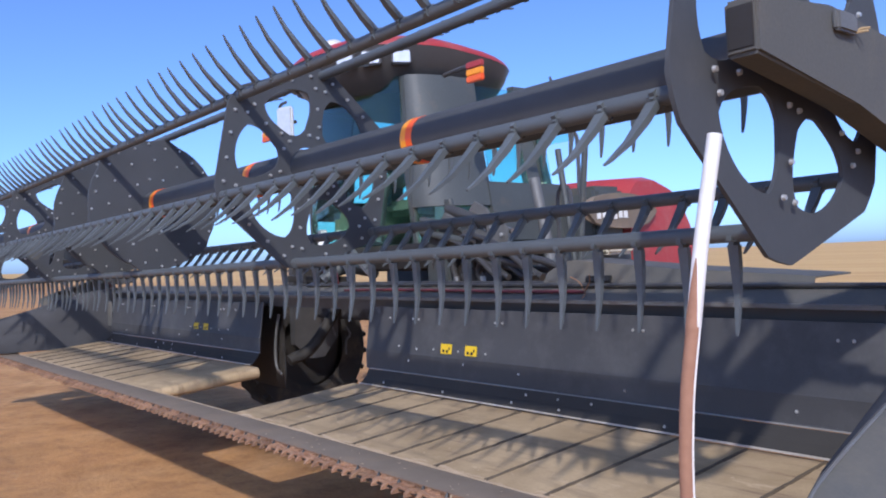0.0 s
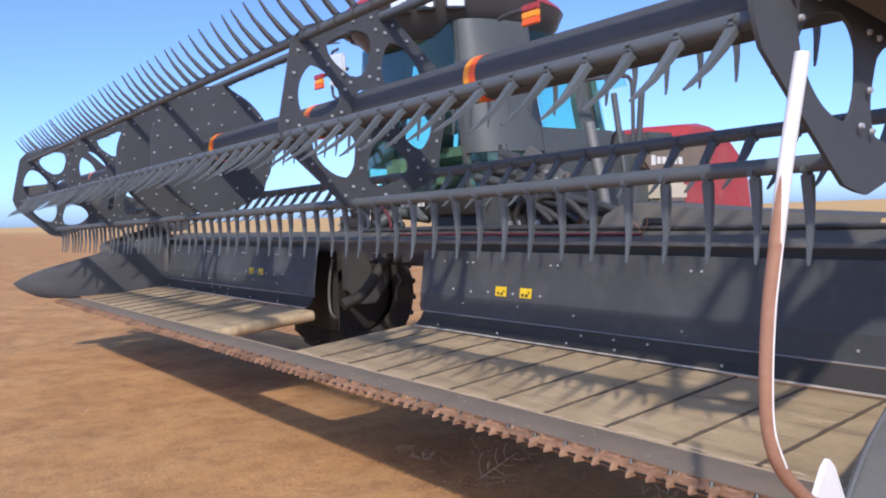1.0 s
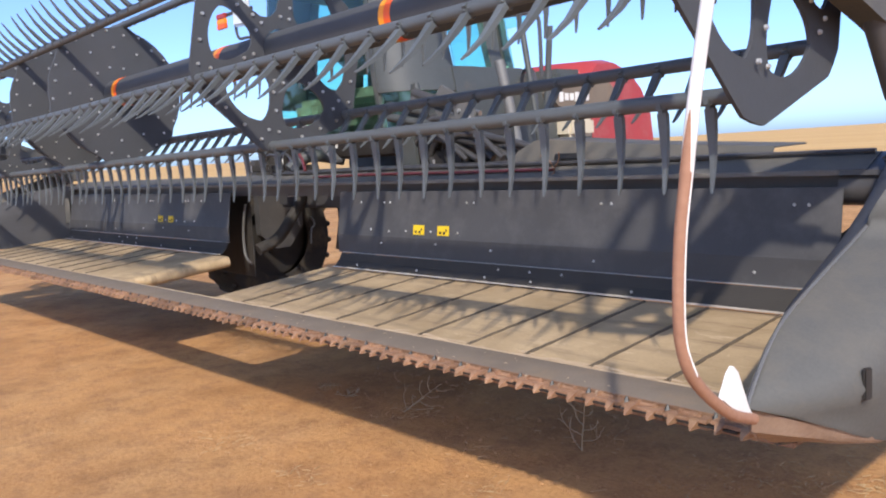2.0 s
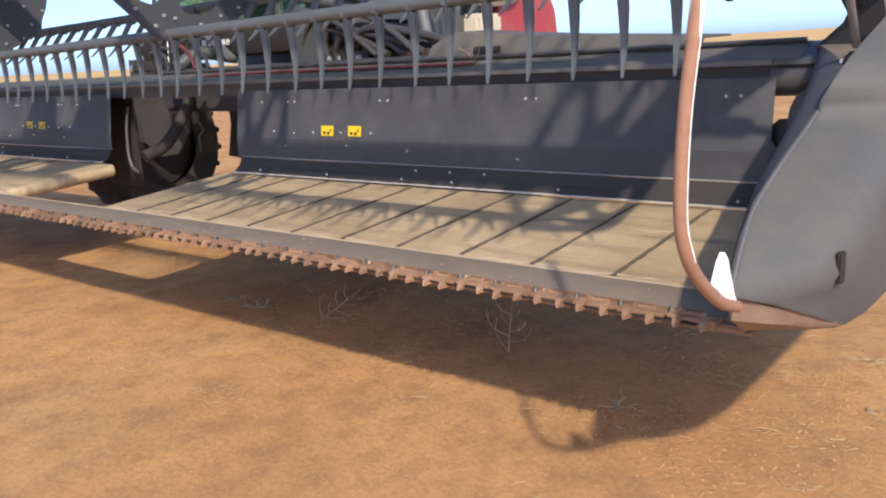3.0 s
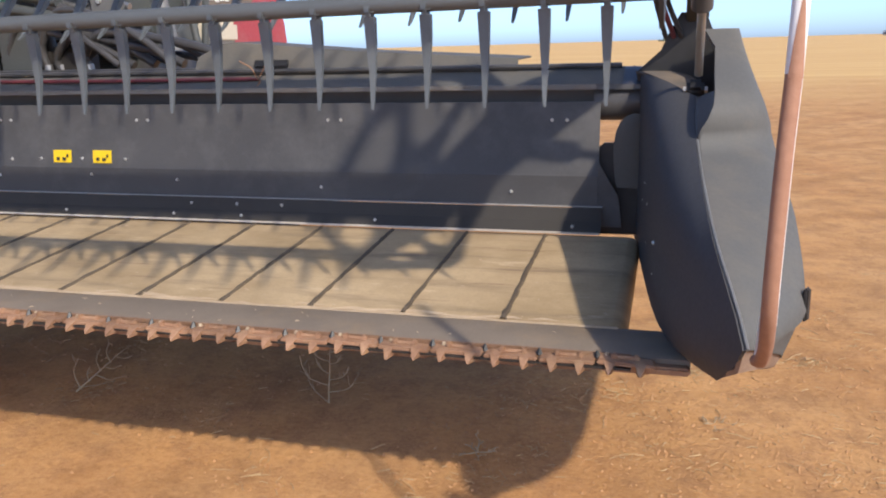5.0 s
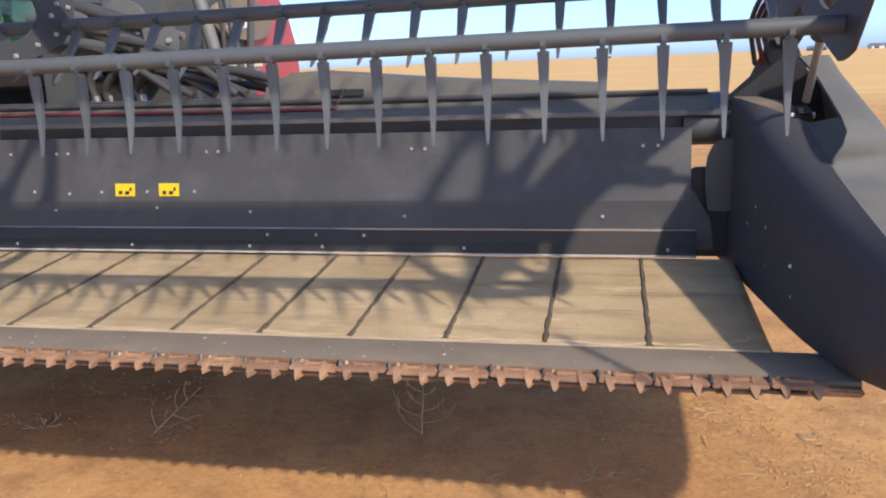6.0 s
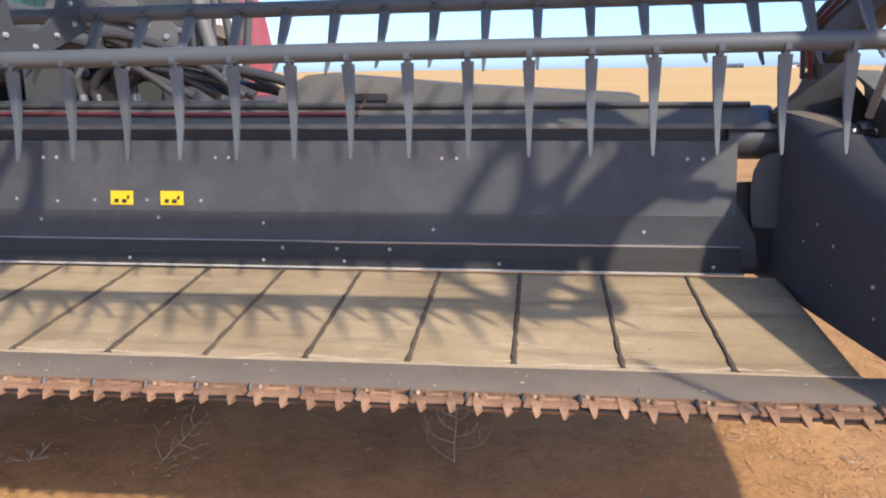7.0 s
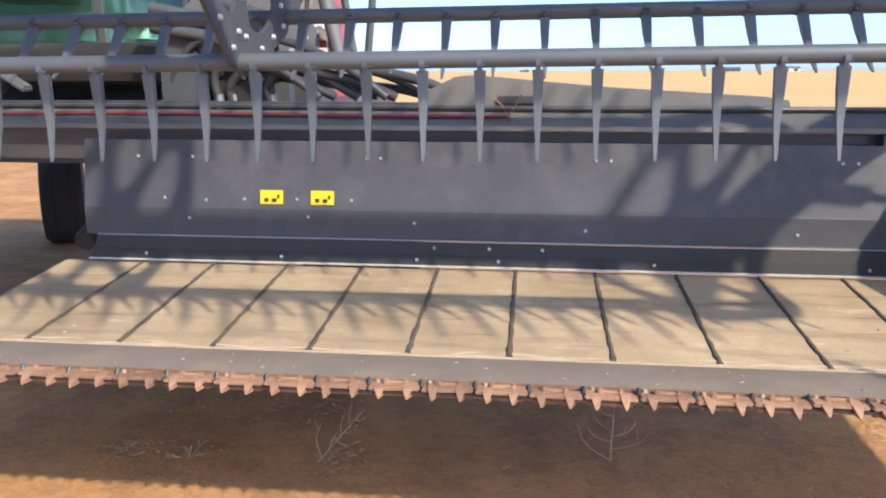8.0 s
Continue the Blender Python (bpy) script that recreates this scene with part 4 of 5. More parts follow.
b = B()
add_sheet(b, [[(CX + u * (0.73 if z < 2 else 0.65), Y0 - 0.05 * (1 - u * u) - (0.02 if z > 2 else 0), z) for u in (-1, -0.75, -0.5, -0.25, 0, 0.25, 0.5, 0.75, 1)] for z in (CZ0, CZ1)], 0.006)
screen = part("windscreen", b, M_GLASS, tractor, "curved teal tinted windscreen")
screen.visible_shadow = False
for s in (-1, 1):
    def corner(z, n=7):
        """The rounded corner from the windscreen to the door's edge."""
        a, c = (0.75 - 0.07 * (z - CZ0) / (CZ1 - CZ0), Y0 + 0.02), (abs(side_x(s, z) - CX), 2.30)
        return [(CX + s * (a[0] + (c[0] - a[0]) * math.sin(k / (n - 1) * math.pi / 2)), c[1] - (c[1] - a[1]) * math.cos(k / (n - 1) * math.pi / 2), z) for k in range(n)]
    b = B()
    add_sheet(b, [corner(CZ0), corner(1.93)], 0.006)
    p = part("window_pane", b, M_GLASS, tractor, "teal tinted corner glass")
    p.visible_shadow = False
    # Upper corner glass as an opaque panel, its dark reflection put into the colour.
    b = B()
    add_sheet(b, [corner(z) for z in (1.93, 2.2, 2.5, 2.75, CZ1)], 0.03)
    part("door_post", b, M_GREYCAB, tractor, "opaque grey-green panel in place of the upper corner glass's dark reflection", 50)
    for ya, yb in ((2.37, 2.81), (2.95, 3.05)):
        za, zb = CZ0 + 0.45, CZ1 - 0.04
        pane([(side_x(s, za), ya, za), (side_x(s, za), yb, za), (side_x(s, zb), yb, zb), (side_x(s, zb), ya, zb)])
    b = B()
    add_sheet(b, [[(side_x(s, z), y, z) for y in (2.30, Y1)] for z in (CZ0, CZ0 + 0.22, CZ0 + 0.45)], 0.04)
    part("door_panel", b, M_GREYCAB, tractor, "grey lower cab side")
    xr = CX + s * 0.80
    pane([(xr + s * 0.05, 3.07, 2.45), (xr + s * 0.40, 3.05, 2.45), (xr + s * 0.22, 3.03, 2.97), (xr + s * 0.04, 3.05, 2.95)], "teal tinted rear corner glass")
pane([(X0 + 0.12, Y1, CZ0 + 0.3), (X1 - 0.12, Y1, CZ0 + 0.3), (side_x(1, CZ1) - 0.06, Y1 - 0.04, CZ1), (side_x(-1, CZ1) + 0.06, Y1 - 0.04, CZ1)])
b = B()
add_box(b, ((X0 + X1) / 2, (Y0 + Y1) / 2, CZ0 - 0.05), (X1 - X0, Y1 - Y0, 0.10), None, 0.02)
part("cab_floor", b, M_BLACK, tractor, "black cab floor")
b = B()
add_prism(b, [(Y0 - 0.02, 1.665), (Y0 - 0.05, 1.60), (Y0 - 0.02, 1.48), (Y0 + 0.12, 1.46), (Y0 + 0.12, 1.665)], X0 + 0.1, X1 - 0.02)
front = part("front_panel", b, M_DARK, tractor, "black panel below the windscreen")
for j, (dx, w) in enumerate(((0, 0.055), (0.062, 0.035), (0.104, 0.03), (0.145, 0.05), (0.20, 0.035), (0.242, 0.035))):
    b = B()
    add_box(b, (-4.52 + dx * 1.25 + w * 0.6, Y0 - 0.048, 1.57), (w * 1.05, 0.004, 0.055 if j in (0, 3) else 0.04))
    part("maker_mark", b, M_WHITE, front, "pale maker's mark as a plain bar")
b = B()
add_box(b, (CX - 0.1, 2.55, 2.0), (0.52, 0.5, 0.14), None, 0.05)
seat = part("operator_seat", b, M_SEAT, tractor, "dark green operator seat")
b = B()
add_box(b, (CX - 0.1, 2.80, 2.35), (0.50, 0.14, 0.7), Matrix.Rotation(-0.15, 4, "X"), 0.05)
part("seat_back", b, M_SEAT, seat, "dark seat back")
b = B()
add_hose(b, [(CX - 0.1, 2.05, 1.7), (CX - 0.1, 2.12, 2.1), (CX - 0.1, 2.2, 2.3)], 0.04, 10)
add_rod(b, (CX - 0.1, 2.18, 2.30), (CX - 0.1, 2.21, 2.33), 0.19, None, 20)
part("steering_column", b, M_BLACK, tractor, "black steering column")

b = B()
add_box(b, ((X0 + X1) / 2, Y1 - 0.10, 1.90), (X1 - X0 - 0.2, 0.05, 0.48), None, 0.015)
part("rear_bulkhead", b, M_LINER, tractor, "cab rear lining, pale green-grey to carry the windscreen's reflection")
b = B()
add_box(b, (CX + 0.72, 2.45, 1.90), (0.30, 0.75, 0.40), None, 0.06)
part("side_console", b, M_LINER, tractor, "side console, pale green-grey to carry the windscreen's reflection")
b = B()
add_box(b, (CX - 0.70, 2.45, 1.85), (0.36, 0.75, 0.30), None, 0.06)
part("training_seat", b, M_SEAT, tractor, "dark green second seat")

# roof with its lamps
b = B()


def roof_ring(z, inset):
    """A rounded outline, its front a full curve and its rear squarer; the rim sinks to the rear."""
    out = []
    for i in range(48):
        a = 2 * math.pi * i / 48
        c, f = math.cos(a), math.sin(a)
        p_, reach = (2.3, 0.80) if f < 0 else (3.2, 0.92)
        r = (abs(c) ** p_ + abs(f) ** p_) ** (-1 / p_)
        y = 2.16 + (reach - inset) * r * f
        out.append((CX + (0.84 - inset) * r * c, y, z - 0.06 * max(0.0, y - 2.1)))
    return out + out[:1]


red = [roof_ring(z, i_) for z, i_ in ((3.150, 0.0), (3.175, 0.012), (3.21, 0.05), (3.25, 0.14), (3.285, 0.28), (3.305, 0.46), (3.313, 0.66))]
add_sheet(b, red)
b.faces.new([b.verts.new(p) for p in red[-1][:-1]])
bmesh.ops.remove_doubles(b, verts=b.verts, dist=0.0005)
roof = part("cab_roof", b, M_RED, tractor, "rounded dark red cab roof", 60)
b = B()
dark = [roof_ring(z, i_) for z, i_ in ((2.84, 0.26), (2.89, 0.17), (2.97, 0.09), (3.06, 0.035), (3.13, 0.01), (3.150, 0.002))]
add_sheet(b, dark)
b.faces.new([b.verts.new(p) for p in dark[0][:-1]])
part("roof_visor", b, M_BLACK, roof, "black roof underside and visor", 50)
for dx in (-0.71, -0.57, -0.40, 0.0, 0.40, 0.57, 0.71):
    # each lamp sits in the visor's front and faces outward
    y = 2.16 - 0.765 * (1 - (abs(dx) / 0.805) ** 2.3) ** (1 / 2.3)
    turn_ = Matrix.Rotation(math.atan2(dx / 0.805 ** 1.4, (2.16 - y) * 1.25), 4, "Z")
    q = Vector((CX + dx, y, 3.055))
    out_ = turn_ @ Vector((0, -1, 0))
    b = B()
    add_box(b, q + out_ * 0.005, (0.15, 0.07, 0.11), turn_, 0.012)
    lamp = part("work_light", b, M_BLACK, roof, "roof work light")
    b = B()
    add_box(b, q + out_ * 0.042, (0.125, 0.012, 0.088), turn_, 0.004)
    part("lens", b, M_LAMP, lamp, "pale clear lens")
b = B()
add_rod(b, (CX - 0.02, 1.62, 3.24), (CX - 0.02, 1.62, 3.30), 0.10, 0.09, 20)
add_rod(b, (CX - 0.02, 1.62, 3.30), (CX - 0.02, 1.62, 3.33), 0.09, 0.05, 20)
part("receiver_dome", b, M_WHITE, roof, "white receiver dome")
for s, x in ((1, -2.93), (-1, -5.92)):
    b = B()
    add_hose(b, [(CX + s * 1.08, 1.85, 2.86), (CX + s * 1.25, 1.82, 2.86), (x, 1.80, 2.85)], 0.018, 8)
    br = part("lamp_bracket", b, M_BLACK, tractor, "black lamp bracket")
    for dz, m_, lb in ((0.045, M_RED, "red"), (-0.005, M_AMBER, "amber"), (-0.05, M_ORANGE, "orange")):
        b = B()
        add_box(b, (x, 1.775, 2.80 + dz), (0.16, 0.03, 0.045), None, 0.006)
        part("signal_lens", b, m_, br, lb + " signal lens")
# linkage between the cab and the header
for k, (p, q, w_, d_, m_, lb) in enumerate((((-4.42, 1.62, 1.72), (-3.96, 1.58, 1.44), 0.075, 0.03, M_STEEL, "bare steel link arm"),
                                           ((-4.78, 1.66, 1.80), (-4.62, 1.52, 1.40), 0.06, 0.03, M_STEEL, "bare steel link arm"),
                                           ((-4.70, 1.60, 1.20), (-4.52, 1.52, 1.62), 0.12, 0.04, M_KICK, "black pivot bracket"),
                                           ((-5.05, 1.70, 1.30), (-4.95, 1.62, 1.75), 0.10, 0.05, M_KICK, "black pivot bracket"),
                                           ((-5.30, 1.62, 1.42), (-4.30, 1.60, 1.40), 0.06, 0.06, M_KICK, "black cross bar"))):
    b = B()
    p, q = Vector(p), Vector(q)
    turn_ = (q - p).to_track_quat("Z", "Y").to_matrix().to_4x4()
    add_box(b, (p + q) / 2, (w_, d_, (q - p).length), turn_, 0.01)
    arm_ = part("link_arm", b, m_, tractor, lb)
    b = B()
    add_rod(b, p + Vector((0, -0.03, 0)), p + Vector((0, 0.03, 0)), 0.024, None, 12)
    part("link_pin", b, M_BRIGHT, arm_, "bright link pin")
for j in range(4):
    b = B()
    x_ = -4.9 + 0.16 * j
    add_hose(b, [(x_, 1.55, 1.38), (x_ + 0.05, 1.50, 1.52 + 0.03 * j), (x_ + 0.25, 1.48, 1.50), (x_ + 0.42, 1.40, 1.39)], 0.012, 8)
    part("link_hose", b, M_REDLINE if j == 2 else M_HOSE, tractor, "hydraulic hose")
# mirror and hand rail
b = B()
add_hose(b, [(CX - 0.85, 1.95, 2.55), (-5.52, 1.82, 2.60), (-5.68, 1.80, 2.62), (-5.72, 1.80, 2.80), (-5.70, 1.80, 3.02), (-5.58, 1.80, 3.05)], 0.014, 8)
mir = part("mirror_arm", b, M_BLACK, tractor, "black mirror arm")
# The mirror's reflected sky is put in as a pale colour.
b = B()
add_box(b, (-5.60, 1.80, 2.86), (0.20, 0.05, 0.30), Matrix.Rotation(0.3, 4, "Z"), 0.02)
part("mirror", b, M_LAMP, mir, "mirror, pale grey in place of the sky it reflects")
b = B()
add_hose(b, [(-3.37, 2.2, 2.42), (-3.27, 2.6, 2.47), (-3.19, 2.95, 2.515), (-3.17, 3.03, 2.50), (-3.16, 3.05, 2.40), (-3.16, 3.05, 2.0)], 0.016, 8)
part("hand_rail", b, M_BLACK, tractor, "black hand rail")
b = B()
add_hose(b, [(-3.40, 3.02, 2.99), (-3.30, 3.02, 2.75), (-3.20, 3.02, 2.51)], 0.011, 8)
part("window_stay", b, M_BLACK, tractor, "thin black window frame bar")

# engine hood
b = B()
hood_prof = [(3.42, 1.30), (3.40, 2.06), (3.50, 2.16), (3.75, 2.18), (4.0, 2.10), (4.18, 1.95), (4.32, 1.72), (4.36, 1.45), (4.32, 1.25)]
rows = []
for i, x in enumerate((-5.86, -5.74, -5.4, -4.42, -3.4, -3.08, -2.96)):
    k = 0.94 if i in (0, 6) else (0.985 if i in (1, 5) else 1.0)
    rows.append([(x, 3.75 + (y - 3.75) * k, 1.3 + (z - 1.3) * k) for y, z in hood_prof])
add_sheet(b, rows)
b.faces.new([b.verts.new(p) for p in rows[0]])
b.faces.new([b.verts.new(p) for p in rows[-1]])
bmesh.ops.remove_doubles(b, verts=b.verts, dist=0.0005)
hood = part("engine_hood", b, M_RED, tractor, "red rounded engine hood", 50)
b = B()
add_box(b, (CX, 3.22, 1.68), (2.86, 0.36, 0.78), None, 0.04)
part("engine_bay", b, M_GREYCAB, tractor, "dark grey engine bay side")
b = B()
pts = []
for i in range(24):
    a = 2 * math.pi * i / 24
    pts.append((3.28 + 0.47 * math.cos(a), 1.87 + 0.14 * math.sin(a)))
add_prism(b, pts, -2.965, -2.915)
bmesh.ops.bevel(b, geom=[e for e in b.edges if abs(e.verts[0].co.x + 2.915) < 1e-4 and abs(e.verts[1].co.x + 2.915) < 1e-4], offset=0.03, segments=3, affect="EDGES")
grille = part("side_grille", b, M_PLATE, hood, "grey rounded oval side panel")
for j in range(6):
    b = B()
    add_box(b, (-2.912, 2.98 + 0.065 * j, 1.84), (0.006, 0.045, 0.075 if j in (0, 3) else 0.055))
    part("maker_mark", b, M_WHITE, grille, "white maker's mark as a plain bar")
b = B()
add_box(b, (-3.0, 2.95, 1.50), (0.10, 0.95, 0.34), None, 0.02)
part("side_panel", b, M_GREYCAB, tractor, "dark grey side panel")
b = B()
add_box(b, (-2.90, 3.12, 1.60), (0.16, 0.32, 0.15), None, 0.025)
part("side_tank", b, M_CREAM, tractor, "cream plastic side tank")
b = B()
add_box(b, (-2.82, 3.3, 1.33), (0.4, 1.6, 0.05), None, 0.01)
part("side_step", b, M_BLACK, tractor, "black side step")
# hose bundle over the beam
rnd = random.Random(7)
for j in range(9):
    x0 = -3.22 + 0.055 * j + rnd.uniform(-0.03, 0.03)
    x1 = -2.60 + 0.07 * j + rnd.uniform(-0.05, 0.05)
    y = 1.58 + 0.035 * (j % 4)
    top = (1.66, 1.58, 1.62, 1.52, 1.68, 1.56, 1.60, 1.50, 1.57)[j]
    b = B()
    add_hose(b, [(x0, y + 0.05, 1.36), (x0 - 0.01, y + 0.03, (top + 1.36) / 2), (x0 + 0.13, y, top), (x0 * 0.45 + x1 * 0.55, y - 0.02, top - 0.03), (x1 - 0.06, y - 0.05, (top + 1.40) / 2), (x1 + 0.12, y - 0.06, 1.41)], 0.017 + 0.003 * (j % 3), 12)
    hose = part("hydraulic_hose", b, M_HOSE, tractor, "thick looped hydraulic hose")
    b = B()
    add_rod(b, (x0, y + 0.05, 1.355), (x0 - 0.004, y + 0.045, 1.42), 0.026, 0.022, 10)
    part("hose_fitting", b, M_STEEL, hose, "bright hose fitting")
b = B()
add_box(b, (-2.95, 1.72, 1.42), (0.24, 0.14, 0.14), None, 0.015)
part("valve_block", b, M_DARK, tractor, "dark valve block")
b = B()
add_prism(b, [(-3.30, 1.36), (-3.30, 1.62), (-3.24, 1.72), (-3.14, 1.72), (-3.10, 1.5), (-3.08, 1.36)], 1.60, 1.63, "y")
part("hose_bracket", b, M_GREYCAB, tractor, "grey hose bracket plate")
for z in (1.68, 1.76):
    b = B()
    add_rod(b, (-3.32, 1.58, z + 0.05), (-2.88, 1.58, z - 0.03), 0.03, None, 14)
    part("link_cylinder", b, M_GREYCAB, tractor, "grey link cylinder")
for k, (p, q, r_, m_) in enumerate((((-3.28, 1.72, 1.45), (-3.18, 1.70, 1.95), 0.022, M_GREYCAB), ((-3.05, 1.72, 1.45), (-3.16, 1.70, 1.95), 0.022, M_GREYCAB),
                                   ((-3.15, 1.68, 1.88), (-2.72, 1.70, 1.74), 0.038, M_HOSE), ((-2.72, 1.70, 1.74), (-2.55, 1.70, 1.70), 0.018, M_STEEL))):
    b = B()
    add_rod(b, p, q, r_, None, 14)
    part("hose_tower", b, m_, tractor, "grey hose tower strut")
plates = (([(-3.20, 1.60), (-3.22, 1.78), (-3.14, 1.86), (-3.04, 1.82), (-2.98, 1.66), (-3.02, 1.58)], 1.63),
          ([(-2.98, 1.58), (-3.02, 1.80), (-2.90, 1.92), (-2.78, 1.86), (-2.66, 1.70), (-2.70, 1.60), (-2.84, 1.64)], 1.69),
          ([(-2.74, 1.56), (-2.76, 1.74), (-2.66, 1.80), (-2.56, 1.72), (-2.58, 1.58)], 1.66))
for pts_, y_ in plates:
    b = B()
    add_prism(b, pts_, y_, y_ + 0.02, "y")
    bmesh.ops.bevel(b, geom=b.edges[:], offset=0.006, segments=2, affect="EDGES")
    plate_ = part("gusset_plate", b, M_GREYPLATE, tractor, "dusty grey linkage plate with bolts")
    cx_, cz_ = sum(p[0] for p in pts_) / len(pts_), sum(p[1] for p in pts_) / len(pts_)
    for dx, dz in ((-0.04, 0.05), (0.05, 0.0), (-0.02, -0.06)):
        b = B()
        add_rod(b, (cx_ + dx, y_ - 0.012, cz_ + dz), (cx_ + dx, y_ + 0.002, cz_ + dz), 0.013, None, 8)
        part("plate_bolt", b, M_BRIGHT, plate_, "bright bolt head")
b = B()
add_rod(b, (-3.02, 1.60, 1.75), (-2.76, 1.60, 1.64), 0.035, None, 16)
part("tilt_cylinder", b, M_HOSE, tractor, "black tilt cylinder")
for p, q, r_, m_ in (((-2.64, 2.0, 2.05), (-2.50, 2.0, 1.45), 0.036, M_GREYPLATE), ((-2.60, 2.2, 2.25), (-2.47, 2.2, 1.40), 0.021, M_GREYCAB), ((-2.36, 2.2, 2.25), (-2.45, 2.2, 1.40), 0.021, M_GREYCAB)):
    b = B()
    add_rod(b, p, q, r_, None, 12)
    part("ladder_rail", b, m_, tractor, "grey ladder hand rail")
b = B()
add_hose(b, [(-2.80, 2.4, 1.62), (-2.80, 2.4, 1.95), (-2.74, 2.4, 2.02), (-2.68, 2.4, 1.95), (-2.68, 2.4, 1.62)], 0.014, 8, 4)
part("grab_loop", b, M_BLACK, tractor, "black grab loop")
b = B()
add_hose(b, [(CX + 0.15, 1.85, 1.46), (CX + 0.05, 1.6, 1.5), (CX, 1.42, 1.40)], 0.05, 12)
part("centre_link", b, M_GREYCAB, tractor, "grey centre link")

# straw caught on the reel arm
rnd = random.Random(31)
b = B()
for i in range(26):
    a, t_ = rnd.uniform(0, 6.28), rnd.uniform(0.2, 1.0)
    p = Vector((0.215 + rnd.uniform(-0.03, 0.03), RY + 0.02 + rnd.uniform(-0.03, 0.03), RZ + 0.064))
    add_hose(b, [p, p + Vector((0.03 * math.cos(a), 0.03 * math.sin(a), 0.03 * t_)), p + Vector((0.055 * math.cos(a), 0.055 * math.sin(a), 0.035 * t_))], 0.003, 5, 2)
tuft = new("straw_tuft", finish(b, "straw_tuft", M_STRAW))
tagged(tuft, "pale straw tuft caught on the reel arm", "straw")

# ---------------------------------------------------------------- ground litter
def weed(base, size, seed, spread=1.0, rise=1.0, stems=5, name="dry_weed"):
    """A leafless plant: crooked stems from one root that fork twice."""
    rnd_ = random.Random(seed)
    b = B()

    def twig(p, d, ln, r, depth):
        q = p + d * ln + Vector((0, 0, -0.08 * ln))
        m_ = (p + q) / 2 + Vector((rnd_.uniform(-1, 1), rnd_.uniform(-1, 1), rnd_.uniform(0, 1))) * ln * 0.10
        add_hose(b, [p, m_, q], r, 5, 2, r * 0.5)
        if depth:
            for _ in range(rnd_.choice((2, 3))):
                s = rnd_.uniform(0.3, 0.9)
                nd = (d + Vector((rnd_.uniform(-1, 1) * 0.9, rnd_.uniform(-1, 1) * 0.9, rnd_.uniform(-0.15, 0.6)))).normalized()
                twig(p + (q - p) * s, nd, ln * rnd_.uniform(0.35, 0.65), r * 0.6, depth - 1)

    twig(Vector((0, 0, 0)), Vector((0.1, 0.05, 1 * rise)).normalized(), size * rise, 0.0034, 3)
    for i in range(stems):
        a = 6.28 * (i + rnd_.uniform(-0.3, 0.3)) / stems
        twig(Vector((0, 0, 0)), Vector((math.cos(a) * spread, math.sin(a) * spread, rnd_.uniform(0.25, 0.9) * rise)).normalized(), size * rnd_.uniform(0.6, 1.0), 0.0034, 3)
    ob = new(name, finish(b, name, M_WEED, 60))
    ob.location = base
    return ob


def stem_weed(base, axis, length, seed, name="dry_weed"):
    """One stem with side branches that bend towards its tip, each with a few twigs."""
    rnd_ = random.Random(seed)
    b, axis = B(), Vector(axis).normalized()
    across = axis.cross(Vector((0.0, 0.8, 0.6))).normalized()
    other = axis.cross(across)
    pts = [axis * length * t + across * rnd_.uniform(-0.006, 0.006) + Vector((0, 0, 0.003)) for t in (0, 0.25, 0.5, 0.75, 1)]
    add_hose(b, pts, 0.0038, 6, 4, 0.0015)
    for i in range(8):
        t = 0.04 + 0.11 * i + rnd_.uniform(-0.03, 0.05)
        a = rnd_.uniform(-0.7, 0.7) + (math.pi if i % 2 else 0)
        out = across * math.cos(a) + other * math.sin(a) * 0.6
        ln = length * (0.66 - 0.48 * t) * rnd_.uniform(0.55, 1.2)
        p = axis * length * t
        path = [p, p + (out * 0.62 + axis * 0.22) * ln, p + (out * 0.90 + axis * 0.62) * ln]
        path = [Vector((q.x, q.y, max(q.z, 0.003 - base[2]))) for q in path]
        add_hose(b, path, 0.0024, 5, 4, 0.0011)
        for j in range(rnd_.choice((1, 3, 4))):
            u = rnd_.uniform(0.35, 1.0)
            q = path[0].lerp(path[2], u) + (path[1] - path[0].lerp(path[2], 0.5)) * (1 - (2 * u - 1) ** 2) * 0.8
            d = (out * rnd_.uniform(-0.2, 0.8) + axis * rnd_.uniform(0.2, 0.8) + other * rnd_.uniform(-0.5, 0.5)).normalized()
            add_hose(b, [q, q + d * ln * 0.18, q + d * ln * 0.32], 0.0014, 4, 2, 0.0008)
    ob = new(name, finish(b, name, M_WEED, 60))
    ob.location = base
    return ob


tagged(stem_weed((-1.215, 0.90, 0.0), (0.05, 0.12, 1), 0.27, 3), "dry leafless upright branching weed on bare dirt", "weed", "dry weeds")
tagged(stem_weed((-2.37, 0.76, 0.0), (0.50, 0.55, 0.50), 0.27, 5), "dry brittle weed lying flat on bare dirt", "weed", "dry weeds")
tagged(weed((-2.9, 0.75, 0.0), 0.08, 9, 1, 0.5), "small dry weed on bare dirt", "weed", "dry weeds")
tagged(weed((-0.50, 0.62, 0.0), 0.07, 10, 1, 0.5), "small dry weed tuft on bare dirt", "weed", "dry weeds")
tagged(weed((0.35, 1.05, 0.0), 0.09, 12, 1, 0.4), "small flattened weed tuft on sunlit dirt", "weed", "dry weeds")

rnd = random.Random(21)


